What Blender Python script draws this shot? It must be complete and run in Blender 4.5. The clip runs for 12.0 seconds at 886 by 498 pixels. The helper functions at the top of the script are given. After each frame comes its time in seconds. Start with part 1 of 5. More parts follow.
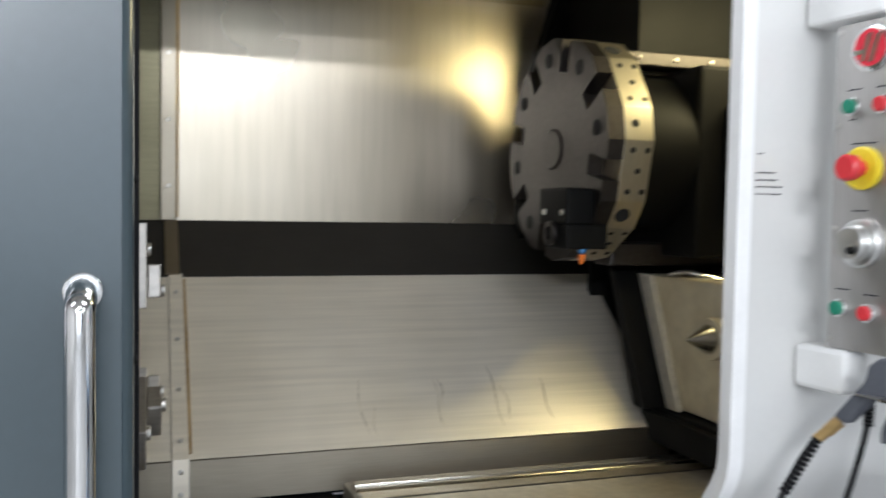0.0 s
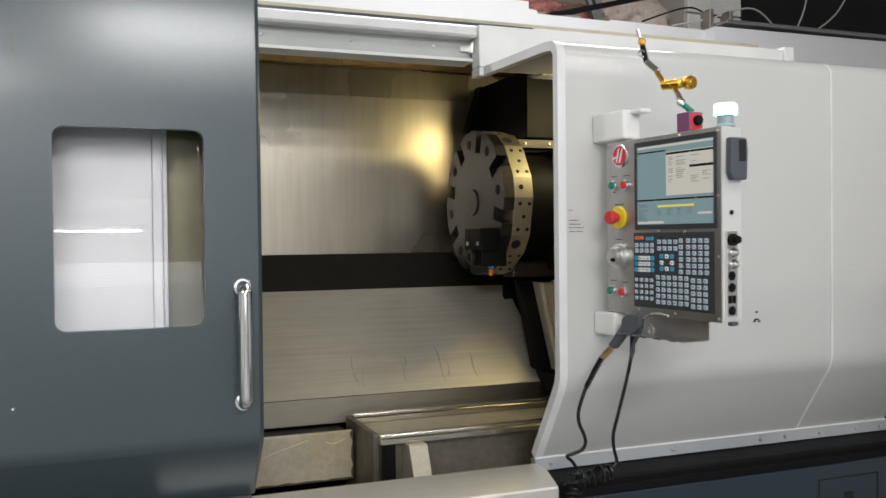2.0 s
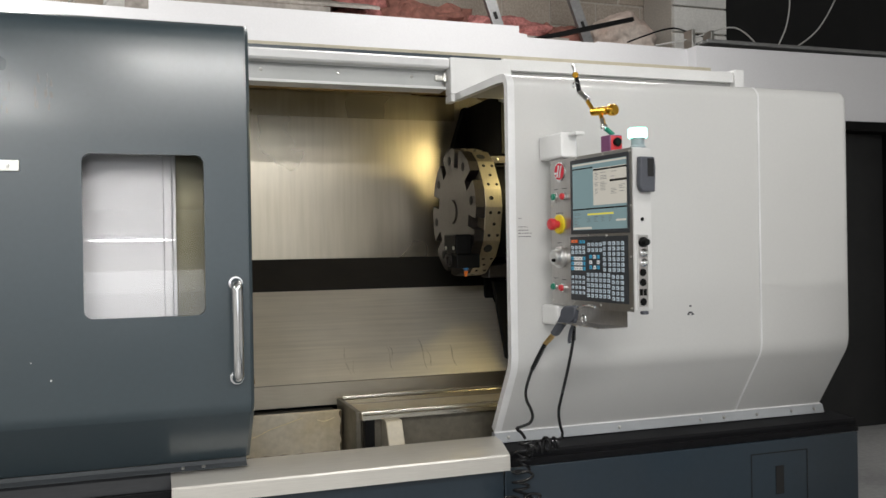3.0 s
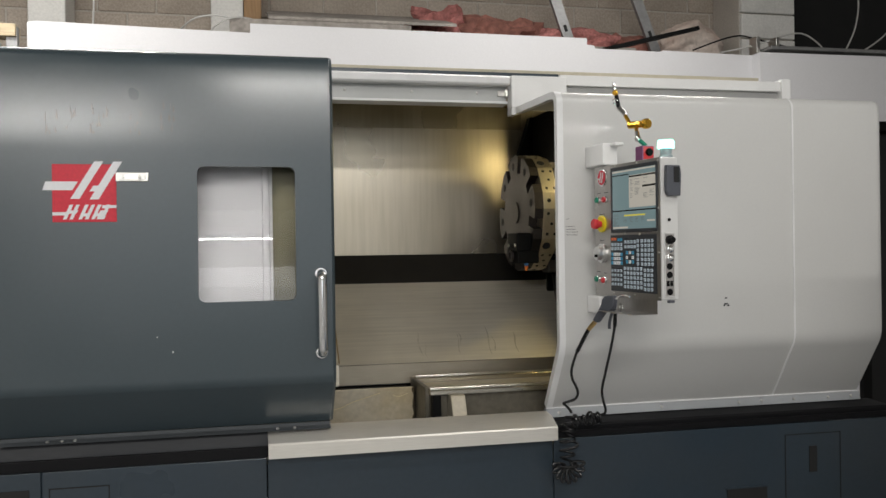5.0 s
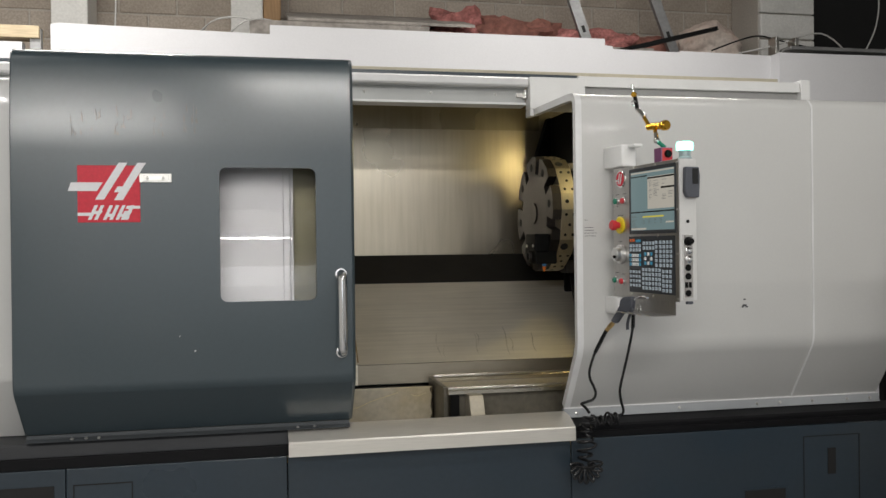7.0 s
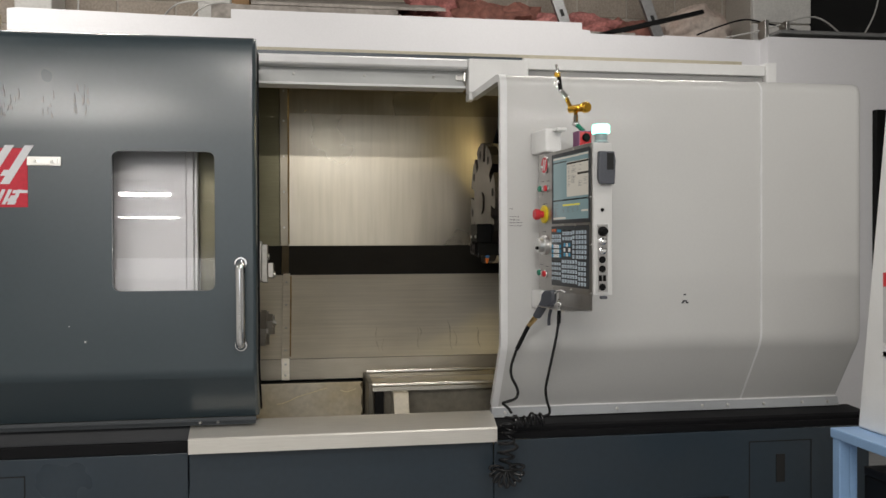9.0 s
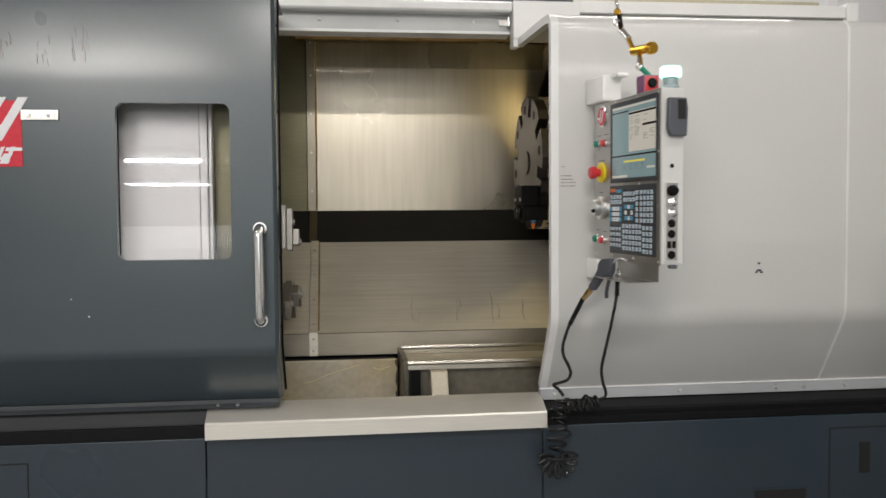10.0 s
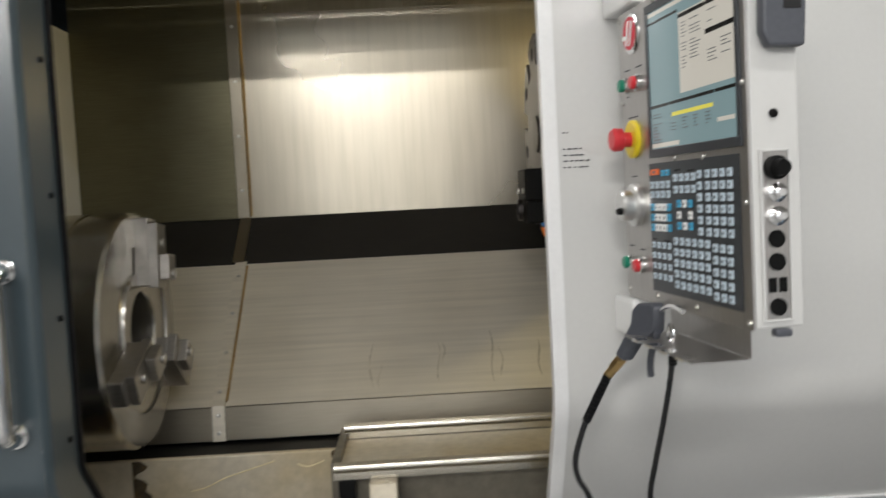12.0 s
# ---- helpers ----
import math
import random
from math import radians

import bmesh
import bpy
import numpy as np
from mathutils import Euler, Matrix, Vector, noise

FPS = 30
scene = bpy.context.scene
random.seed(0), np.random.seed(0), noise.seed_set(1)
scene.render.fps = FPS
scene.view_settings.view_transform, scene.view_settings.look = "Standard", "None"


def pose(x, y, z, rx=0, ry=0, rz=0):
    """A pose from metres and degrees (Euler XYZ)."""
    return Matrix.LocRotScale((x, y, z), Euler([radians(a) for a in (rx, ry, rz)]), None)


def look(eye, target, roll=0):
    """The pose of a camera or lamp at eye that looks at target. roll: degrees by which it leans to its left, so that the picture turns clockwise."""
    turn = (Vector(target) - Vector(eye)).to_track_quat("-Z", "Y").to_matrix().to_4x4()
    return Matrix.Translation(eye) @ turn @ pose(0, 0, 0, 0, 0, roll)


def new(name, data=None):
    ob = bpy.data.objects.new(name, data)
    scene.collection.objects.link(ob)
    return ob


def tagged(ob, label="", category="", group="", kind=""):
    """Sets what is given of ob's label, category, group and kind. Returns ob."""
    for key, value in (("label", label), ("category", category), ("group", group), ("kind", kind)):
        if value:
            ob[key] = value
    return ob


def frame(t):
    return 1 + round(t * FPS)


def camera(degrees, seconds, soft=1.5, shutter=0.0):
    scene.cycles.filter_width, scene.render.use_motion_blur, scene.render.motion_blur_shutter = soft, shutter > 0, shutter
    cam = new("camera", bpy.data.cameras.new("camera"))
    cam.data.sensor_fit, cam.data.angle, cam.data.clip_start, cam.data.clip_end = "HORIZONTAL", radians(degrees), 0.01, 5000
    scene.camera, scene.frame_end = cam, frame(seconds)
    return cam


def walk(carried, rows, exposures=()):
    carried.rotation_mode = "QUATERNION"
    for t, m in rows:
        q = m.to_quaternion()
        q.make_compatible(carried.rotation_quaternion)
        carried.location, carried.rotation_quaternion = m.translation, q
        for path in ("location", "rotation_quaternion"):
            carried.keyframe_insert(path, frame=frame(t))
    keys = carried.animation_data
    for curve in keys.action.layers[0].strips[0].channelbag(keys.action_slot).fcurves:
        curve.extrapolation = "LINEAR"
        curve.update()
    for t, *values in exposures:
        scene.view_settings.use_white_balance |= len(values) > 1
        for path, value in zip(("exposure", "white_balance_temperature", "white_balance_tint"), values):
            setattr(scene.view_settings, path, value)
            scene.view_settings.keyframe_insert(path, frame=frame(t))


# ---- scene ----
cam = camera(53.7, 12.0, shutter=0.4)
PATH = [
    (0, (0.018, 0.011, 1.422), (0.655, 1.904, 1.327), 1.0),
    (0.5, (-0.12, -0.193, 1.46), (0.785, 1.59, 1.422), -0.5),
    (1, (-0.186, -0.566, 1.453), (0.726, 1.214, 1.454), -0.6),
    (1.5, (-0.267, -0.905, 1.458), (0.517, 0.936, 1.453), -0.9),
    (2, (-0.387, -1.171, 1.436), (0.34, 0.692, 1.412), -0.6),
    (2.5, (-0.336, -1.467, 1.42), (0.341, 0.414, 1.411), -0.8),
    (4.3, (-0.319, -2.064, 1.418), (0.205, -0.133, 1.409), -0.9),
    (4.5, (-0.295, -2.119, 1.412), (0.168, -0.173, 1.403), -0.9),
    (5, (-0.336, -2.183, 1.408), (0.11, -0.233, 1.405), -0.8),
    (5.5, (-0.351, -2.199, 1.416), (0.084, -0.247, 1.409), -0.6),
    (6, (-0.355, -2.206, 1.412), (0.076, -0.253, 1.404), -0.8),
    (6.5, (-0.355, -2.205, 1.414), (0.064, -0.249, 1.409), -0.8),
    (8.3, (-0.237, -2.17, 1.385), (0.166, -0.211, 1.381), -0.5),
    (8.5, (-0.119, -2.153, 1.372), (0.286, -0.194, 1.364), -0.4),
    (8.6, (-0.028, -2.147, 1.38), (0.361, -0.185, 1.375), -0.2),
    (9, (0.158, -2.112, 1.394), (0.479, -0.138, 1.376), -0.2),
    (9.5, (0.232, -2.011, 1.393), (0.504, -0.03, 1.34), -0.5),
    (10, (0.187, -1.749, 1.376), (0.429, 0.234, 1.285), -0.4),
    (10.5, (0.157, -1.454, 1.394), (0.406, 0.528, 1.297), -0.7),
    (11, (0.254, -1.108, 1.396), (0.463, 0.878, 1.3), -0.9),
    (11.5, (0.454, -0.728, 1.355), (0.519, 1.268, 1.252), -2.2),
    (12, (0.674, -0.46, 1.408), (0.733, 1.536, 1.291), -3.0),
]
walk(cam, [(t, look(eye, target, roll)) for t, eye, target, roll in PATH],
     [(0.0, 0.58, 5900, 10), (0.5, 0.27, 5850, 9), (1.0, 0.05, 6250, 9), (1.5, -0.12, 6350, 10), (2.0, 0.0, 6350, 10), (2.5, 0.0, 6400, 10), (4.5, -0.34, 6600, 10), (6.5, -0.38, 6600, 10), (9.0, -0.42, 6700, 11), (10.0, -0.14, 6700, 11), (10.5, 0.0, 6700, 11), (11.0, -0.06, 6600, 11), (12.0, 0.03, 6500, 10)])

# ---- light ----
world = bpy.data.worlds.new("world")
scene.world = world
world.use_nodes = True
world.node_tree.nodes["Background"].inputs[0].default_value = (0.9, 0.95, 1.0, 1)
world.node_tree.nodes["Background"].inputs[1].default_value = 0.05

ROOF = 3.75
# tube fittings: x, y, length, watts
TUBES = [(-2.55, -6.4, 2.3, 152), (-2.60, -7.6, 2.3, 62), (-0.45, -8.3, 1.1, 30), (0.25, -3.6, 1.3, 70), (3.4, -3.6, 2.3, 45), (3.4, -6.4, 2.3, 55),
         (-2.9, -0.6, 2.3, 32), (1.9, -0.6, 2.3, 34), (-1.9, 2.45, 2.3, 75), (1.7, 2.45, 2.3, 40)]
for tx, ty, tl, tw in TUBES:
    lamp = bpy.data.lights.new("tube_light", "AREA")
    lamp.shape, lamp.size, lamp.size_y = "RECTANGLE", tl, {152: 0.045, 70: 0.12}.get(tw, 0.08)
    lamp.energy, lamp.color = tw, (1.0, 0.985, 0.96)
    ob = new("tube_light", lamp)
    ob.matrix_world = pose(tx, ty, ROOF - 0.16, 45 if tw in (152, 70) else 0)
# daylight in the long window of the wall behind the camera
day = bpy.data.lights.new("window_daylight", "AREA")
day.shape, day.size, day.size_y, day.energy, day.color = "RECTANGLE", 5.4, 2.6, 72.0, (0.93, 0.97, 1.0)
dl = new("window_daylight", day)
dl.matrix_world = look((-0.3, -8.98, 2.0), (-0.3, 0, 2.0))
# warm work light under the enclosure roof
work = bpy.data.lights.new("work_light", "AREA")
work.shape, work.size, work.size_y, work.energy, work.color = "RECTANGLE", 0.42, 0.09, 4.9, (1.0, 0.82, 0.40)
wl = new("work_light", work)
wl.matrix_world = look((1.62, 1.71, 1.985), (1.05, 2.62, 1.80))


# ---- materials ----
def mat(name, color, rough=0.5, metal=0.0, grain=0.05, scale=60.0, bump=0.0, stain=0.1, stain_scale=4.0, coat=0.0,
        stretch=(1, 1, 1), stain_color=None, spec=0.5, per_piece=0.0, coat_rough=0.20):
    """Base colour varied at two scales, roughness by the same noise, and a fine relief."""
    m = bpy.data.materials.new(name)
    m.use_nodes = True
    nt = m.node_tree
    b = nt.nodes["Principled BSDF"]
    b.inputs["Metallic"].default_value = metal
    b.inputs["Coat Weight"].default_value = coat
    b.inputs["Coat Roughness"].default_value = coat_rough
    b.inputs["Specular IOR Level"].default_value = spec
    tc = nt.nodes.new("ShaderNodeTexCoord")
    mp = nt.nodes.new("ShaderNodeMapping")
    mp.inputs["Scale"].default_value = stretch
    nt.links.new(tc.outputs["Object"], mp.inputs["Vector"])
    n1 = nt.nodes.new("ShaderNodeTexNoise")
    n1.inputs["Scale"].default_value, n1.inputs["Detail"].default_value = scale, 6
    n2 = nt.nodes.new("ShaderNodeTexNoise")
    n2.inputs["Scale"].default_value, n2.inputs["Detail"].default_value = stain_scale, 3
    nt.links.new(mp.outputs[0], n1.inputs["Vector"])
    nt.links.new(tc.outputs["Object"], n2.inputs["Vector"])
    r1 = nt.nodes.new("ShaderNodeMapRange")
    r1.inputs["From Min"].default_value, r1.inputs["From Max"].default_value = 0.3, 0.7
    r1.inputs["To Min"].default_value, r1.inputs["To Max"].default_value = 1 - grain, 1 + grain
    nt.links.new(n1.outputs["Fac"], r1.inputs["Value"])
    ramp = nt.nodes.new("ShaderNodeMapRange")
    ramp.interpolation_type = "SMOOTHSTEP"
    ramp.inputs["From Min"].default_value, ramp.inputs["From Max"].default_value = 0.38, 0.74
    ramp.inputs["To Min"].default_value, ramp.inputs["To Max"].default_value = 0.0, stain
    nt.links.new(n2.outputs["Fac"], ramp.inputs["Value"])
    mix = nt.nodes.new("ShaderNodeMix")
    mix.data_type = "RGBA"
    mix.inputs["A"].default_value = (*color, 1)
    sc = stain_color or tuple(c * 0.35 for c in color)
    mix.inputs["B"].default_value = (*sc, 1)
    nt.links.new(ramp.outputs[0], mix.inputs["Factor"])
    mul = nt.nodes.new("ShaderNodeVectorMath")
    mul.operation = "SCALE"
    nt.links.new(mix.outputs["Result"], mul.inputs[0])
    last = r1.outputs[0]
    if per_piece:
        oi = nt.nodes.new("ShaderNodeObjectInfo")
        r3 = nt.nodes.new("ShaderNodeMapRange")
        r3.inputs["To Min"].default_value, r3.inputs["To Max"].default_value = 1 - per_piece, 1 + per_piece
        nt.links.new(oi.outputs["Random"], r3.inputs["Value"])
        mm = nt.nodes.new("ShaderNodeMath")
        mm.operation = "MULTIPLY"
        nt.links.new(last, mm.inputs[0])
        nt.links.new(r3.outputs[0], mm.inputs[1])
        last = mm.outputs[0]
    nt.links.new(last, mul.inputs["Scale"])
    nt.links.new(mul.outputs[0], b.inputs["Base Color"])
    rr = nt.nodes.new("ShaderNodeMapRange")
    rr.inputs["To Min"].default_value, rr.inputs["To Max"].default_value = max(0.02, rough - 0.08), min(1, rough + 0.10)
    nt.links.new(n2.outputs["Fac"], rr.inputs["Value"])
    nt.links.new(rr.outputs[0], b.inputs["Roughness"])
    if bump:
        bp = nt.nodes.new("ShaderNodeBump")
        bp.inputs["Strength"].default_value, bp.inputs["Distance"].default_value = bump, 0.002
        nt.links.new(n1.outputs["Fac"], bp.inputs["Height"])
        nt.links.new(bp.outputs[0], b.inputs["Normal"])
    return m


def glow(name, color, strength):
    m = bpy.data.materials.new(name)
    m.use_nodes = True
    b = m.node_tree.nodes["Principled BSDF"]
    b.inputs["Base Color"].default_value = (*[c * 0.3 for c in color], 1)
    b.inputs["Emission Color"].default_value, b.inputs["Emission Strength"].default_value = (*color, 1), strength
    b.inputs["Roughness"].default_value = 0.2
    return m


def steel(name, color, rough, bump=0.10, stretch=(1.5, 60, 60), stain=0.25, stain_color=None, aniso=0.0, grain=0.10):
    return mat(name, color, rough, 1.0, grain, 9.0, bump, stain, 2.2, 0, stretch, stain_color)


PAINT = mat("light_grey_paint", (0.605, 0.602, 0.587), 0.34, grain=0.012, scale=90, stain=0.10, stain_scale=2.5, stain_color=(0.48, 0.475, 0.46), coat=0.6, coat_rough=0.09)
TRIM = mat("pale_edge_paint", (0.80, 0.80, 0.80), 0.36, grain=0.02, scale=160, bump=0.03, stain=0.15, stain_scale=7)
WHITE = mat("white_paint", (0.84, 0.84, 0.83), 0.35, grain=0.02, scale=160, bump=0.03, stain=0.10, stain_scale=5)
DARK = mat("slate_grey_paint", (0.041, 0.060, 0.071), 0.30, grain=0.03, scale=60, stain=0.12, stain_scale=3, stain_color=(0.070, 0.082, 0.090), coat=0.6)
BASE = mat("dark_base_paint", (0.026, 0.040, 0.054), 0.30, grain=0.05, scale=50, stain=0.25, stain_scale=3, stain_color=(0.04, 0.046, 0.052))
BLACK = mat("black_metal", (0.005, 0.005, 0.005), 0.55, spec=0.13, grain=0.1, scale=120, bump=0.04, stain=0.2)
RUBBER = mat("black_rubber", (0.006, 0.006, 0.007), 0.55, spec=0.15, grain=0.1, scale=90, bump=0.03)
HOSE = mat("black_hose", (0.010, 0.010, 0.011), 0.25, grain=0.1, scale=90)
LINER = mat("brushed_stainless", (0.54, 0.49, 0.40), 0.27, 1.0, 0.07, 3.0, 0.0, 0.45, 1.6, 0, (12, 20, 0.8), (0.42, 0.37, 0.28))
SLOPE = mat("worn_stainless", (0.78, 0.73, 0.63), 0.34, 0.50, 0.08, 5.0, 0.0, 0.38, 2.2, 0, (0.5, 14, 14), (0.50, 0.45, 0.36))
LIP = steel("dull_folded_steel", (0.40, 0.36, 0.29), 0.40, bump=0.04, stain=0.4, grain=0.06)
DULL = steel("olive_dark_steel", (0.20, 0.185, 0.12), 0.42, stain=0.4)
BAND = mat("dark_way_cover", (0.030, 0.028, 0.025), 0.45, 0.4, grain=0.12, scale=20, bump=0.06, stretch=(1, 20, 20), stain=0.3)
SILL = mat("bright_stainless", (0.78, 0.75, 0.69), 0.36, 0.55, 0.06, 9.0, 0.08, 0.25, 3.0, 0, (1.5, 60, 60), (0.5, 0.46, 0.40))
TAN = mat("coolant_stained_steel", (0.52, 0.47, 0.37), 0.45, 0.15, 0.10, 45, 0.2, 0.75, 4.0, stain_color=(0.42, 0.33, 0.18))
RAIL = steel("ground_steel_way", (0.66, 0.63, 0.56), 0.22, bump=0.04, stain=0.25, stain_color=(0.4, 0.35, 0.25))
CHUCK = steel("turned_steel", (0.56, 0.54, 0.50), 0.24, bump=0.05, stretch=(80, 2, 2), stain=0.2)
JAW = steel("soft_jaw_steel", (0.46, 0.44, 0.41), 0.38, bump=0.05, stretch=(4, 30, 4), stain=0.2)
TURFACE = steel("grey_turret_face", (0.078, 0.071, 0.069), 0.46, bump=0.04, stretch=(8, 8, 8), stain=0.35)
TURSIDE = steel("ground_turret_rim", (0.62, 0.57, 0.45), 0.42, bump=0.05, stretch=(60, 3, 3), stain=0.35, stain_color=(0.5, 0.33, 0.14))
SATIN = mat("satin_aluminium", (0.78, 0.78, 0.77), 0.30, 1.0, 0.03, 90, stain=0.1)
LEDGE = mat("dark_grey_ledge_steel", (0.032, 0.034, 0.038), 0.38, grain=0.12, scale=40, bump=0.05, stain=0.4, stain_scale=3, stretch=(0.5, 6, 6), stain_color=(0.046, 0.047, 0.050))
DRIP = mat("brown_oil_film", (0.62, 0.57, 0.47), 0.35, 0.5, 0.2, 60, stain=0.4, stain_scale=20)
CRUST = mat("rust_black_crust", (0.045, 0.033, 0.018), 0.75, grain=0.4, scale=70, bump=0.5, stain=0.6, stain_scale=30, stain_color=(0.16, 0.10, 0.03))
RESIDUE = mat("dried_coolant", (0.66, 0.57, 0.34), 0.6, grain=0.1, scale=80)
CHROME = mat("chrome", (0.82, 0.82, 0.82), 0.10, 1.0, 0.01, 30, stain=0.03)
BOLT = mat("zinc_bolt", (0.62, 0.61, 0.58), 0.30, 1.0, 0.05, 300, stain=0.2)
RUST = mat("oil_brown_strip", (0.40, 0.27, 0.11), 0.45, 0.3, 0.25, 25, 0.1, 0.6, 8, stretch=(0.4, 6, 6), stain_color=(0.10, 0.055, 0.02))
PLATE = steel("pendant_plate_steel", (0.52, 0.505, 0.49), 0.38, bump=0.03, stretch=(40, 40, 2), stain=0.1)
KEYBED = mat("black_overlay", (0.040, 0.044, 0.050), 0.33, grain=0.05, scale=200, stain=0.1)
KEYGREY = mat("grey_key", (0.55, 0.65, 0.73), 0.35, grain=0.05, scale=300, stain=0.1, stain_scale=60)
KEYWHITE = mat("white_key", (0.86, 0.86, 0.85), 0.35, stain=0.05)
KEYBLUE = mat("blue_key", (0.05, 0.38, 0.62), 0.35, stain=0.05)
KEYORANGE = mat("orange_key", (0.85, 0.16, 0.03), 0.35, stain=0.05)
KEYDARK = mat("dark_key_mark", (0.12, 0.14, 0.16), 0.4)
RED = mat("red_plastic", (0.62, 0.035, 0.045), 0.30, stain=0.05)
LOGORED = mat("red_sticker", (0.60, 0.022, 0.045), 0.38, grain=0.08, scale=90, bump=0.08, stain=0.15, stain_scale=14, stain_color=(0.66, 0.07, 0.08), spec=0.3)
GREEN = mat("green_plastic", (0.01, 0.20, 0.12), 0.30)
YELLOW = mat("yellow_plastic", (0.80, 0.62, 0.02), 0.35)
GOLD = mat("gold_anodised", (0.85, 0.48, 0.06), 0.20, 1.0, 0.03, 60, stain=0.1)
PURPLE = mat("purple_magnet_paint", (0.20, 0.07, 0.16), 0.35, grain=0.05)
BRASS = mat("brass", (0.65, 0.45, 0.20), 0.28, 1.0, 0.1, 80)
GUNGREY = mat("grey_plastic", (0.075, 0.08, 0.095), 0.42, grain=0.06, scale=150, bump=0.05)
DRYWALL = mat("white_wall_board", (0.74, 0.735, 0.75), 0.75, grain=0.02, scale=120, bump=0.06, stain=0.08, stain_scale=2, stain_color=(0.6, 0.6, 0.6))
BLOCK = mat("concrete_block", (0.45, 0.39, 0.33), 0.9, grain=0.16, scale=70, bump=0.5, stain=0.5, stain_scale=2.5, stain_color=(0.30, 0.25, 0.20), per_piece=0.06)
MORTAR = mat("mortar", (0.52, 0.48, 0.43), 0.95, grain=0.15, scale=90, bump=0.4)
WHITEBLOCK = mat("white_painted_block", (0.70, 0.69, 0.66), 0.8, grain=0.08, scale=60, bump=0.4, stain=0.25, stain_scale=3)
PINK = mat("pink_insulation", (0.42, 0.165, 0.15), 0.95, grain=0.35, scale=45, bump=0.9, stain=0.8, stain_scale=9, stain_color=(0.20, 0.07, 0.06))
STUD = mat("galvanised_stud", (0.34, 0.34, 0.34), 0.45, 0.8, 0.1, 40, stain=0.3)
BOARD = mat("dusty_board", (0.33, 0.30, 0.27), 0.9, grain=0.2, scale=30, bump=0.3, stain=0.5, stain_scale=5)
PLASTER = mat("broken_plaster", (0.52, 0.45, 0.40), 0.9, grain=0.15, scale=40, bump=0.5, stain=0.5, stain_scale=4, stain_color=(0.42, 0.28, 0.22))
BRICKRED = mat("dusty_red_brick", (0.26, 0.11, 0.085), 0.9, grain=0.3, scale=30, bump=0.5, stain=0.4, stain_scale=7)
PALEWOOD = mat("pale_timber", (0.62, 0.50, 0.33), 0.7, grain=0.12, scale=14, bump=0.1, stretch=(0.8, 8, 8), stain=0.2)
WOOD = mat("raw_timber", (0.36, 0.22, 0.11), 0.7, grain=0.2, scale=14, bump=0.2, stretch=(8, 8, 0.8), stain=0.3)
FLOOR = mat("shop_floor_concrete", (0.34, 0.34, 0.335), 0.55, grain=0.12, scale=30, bump=0.15, stain=0.5, stain_scale=1.2)
SHOPWALL = mat("shop_wall_paint", (0.72, 0.71, 0.69), 0.8, grain=0.05, scale=40, bump=0.1, stain=0.2, stain_scale=1)
CEIL = mat("shop_ceiling", (0.30, 0.29, 0.27), 0.85, grain=0.08, scale=30, stain=0.3, stain_scale=1)
BLUE = mat("light_blue_cart_paint", (0.26, 0.42, 0.66), 0.38, grain=0.03, scale=120, bump=0.04, stain=0.1)
# near-black: paints the shade inside doorway, holes and gaps; also the keypad bars
VOID = mat("shade_and_mark_black", (0.012, 0.012, 0.012), 0.8)
INK = mat("marker_ink", (0.02, 0.02, 0.03), 0.6)
CABLE = mat("pale_cable", (0.5, 0.49, 0.47), 0.5)
SWARF = mat("brass_coloured_chips", (0.55, 0.36, 0.12), 0.35, 0.9, 0.3, 60)
SCR_BLUE = glow("screen_pale_blue", (0.29, 0.42, 0.44), 0.42)
SCR_WHITE = glow("screen_white", (0.78, 0.74, 0.65), 0.45)
SCR_YELLOW = glow("screen_yellow", (0.80, 0.72, 0.12), 0.6)
SCR_BLACK = mat("screen_bar", (0.015, 0.015, 0.015), 0.2)
BEACON = glow("beacon_lens", (0.30, 1.0, 0.78), 5.0)
DIFFUSE = glow("work_light_lens", (1.0, 0.86, 0.55), 0.22)
ORANGE = mat("orange_nozzle", (0.90, 0.22, 0.03), 0.35)
NOZZLEBLUE = mat("blue_joint", (0.06, 0.22, 0.5), 0.35)
TUBEGLOW = glow("tube_glow", (1.0, 0.98, 0.95), 4.0)

PANE = bpy.data.materials.new("window_polycarbonate")
PANE.use_nodes = True
_n = PANE.node_tree
_b = _n.nodes["Principled BSDF"]
_b.inputs["Base Color"].default_value = (0.80, 0.80, 0.82, 1)
_b.inputs["Transmission Weight"].default_value = 1.0
_b.inputs["Roughness"].default_value = 0.015
_b.inputs["IOR"].default_value = 1.5


# ---- shape helpers ----
WORLD = {}


def thing(name, at, label, category, group="", kind=""):
    ob = new(name)
    ob.empty_display_size = 0.1
    ob.location = at
    WORLD[ob] = Matrix.Translation(at)
    return tagged(ob, label, category, group, kind)


def finish(bm, name, material, smooth=35):
    me = bpy.data.meshes.new(name)
    bmesh.ops.recalc_face_normals(bm, faces=bm.faces)
    bm.edges.index_update()
    sharp = []
    for e in bm.edges if smooth else ():
        if len(e.link_faces) == 2 and e.calc_face_angle(0) > radians(12):
            a, b = (f.calc_area() for f in e.link_faces)
            if max(a, b) > 6 * min(a, b):
                sharp.append(e.index)
    bm.to_mesh(me)
    bm.free()
    me.materials.append(material)
    if smooth:
        me.shade_smooth()
        me.set_sharp_from_angle(angle=radians(smooth))
        for e in sharp:
            me.edges[e].use_edge_sharp = True
    return me


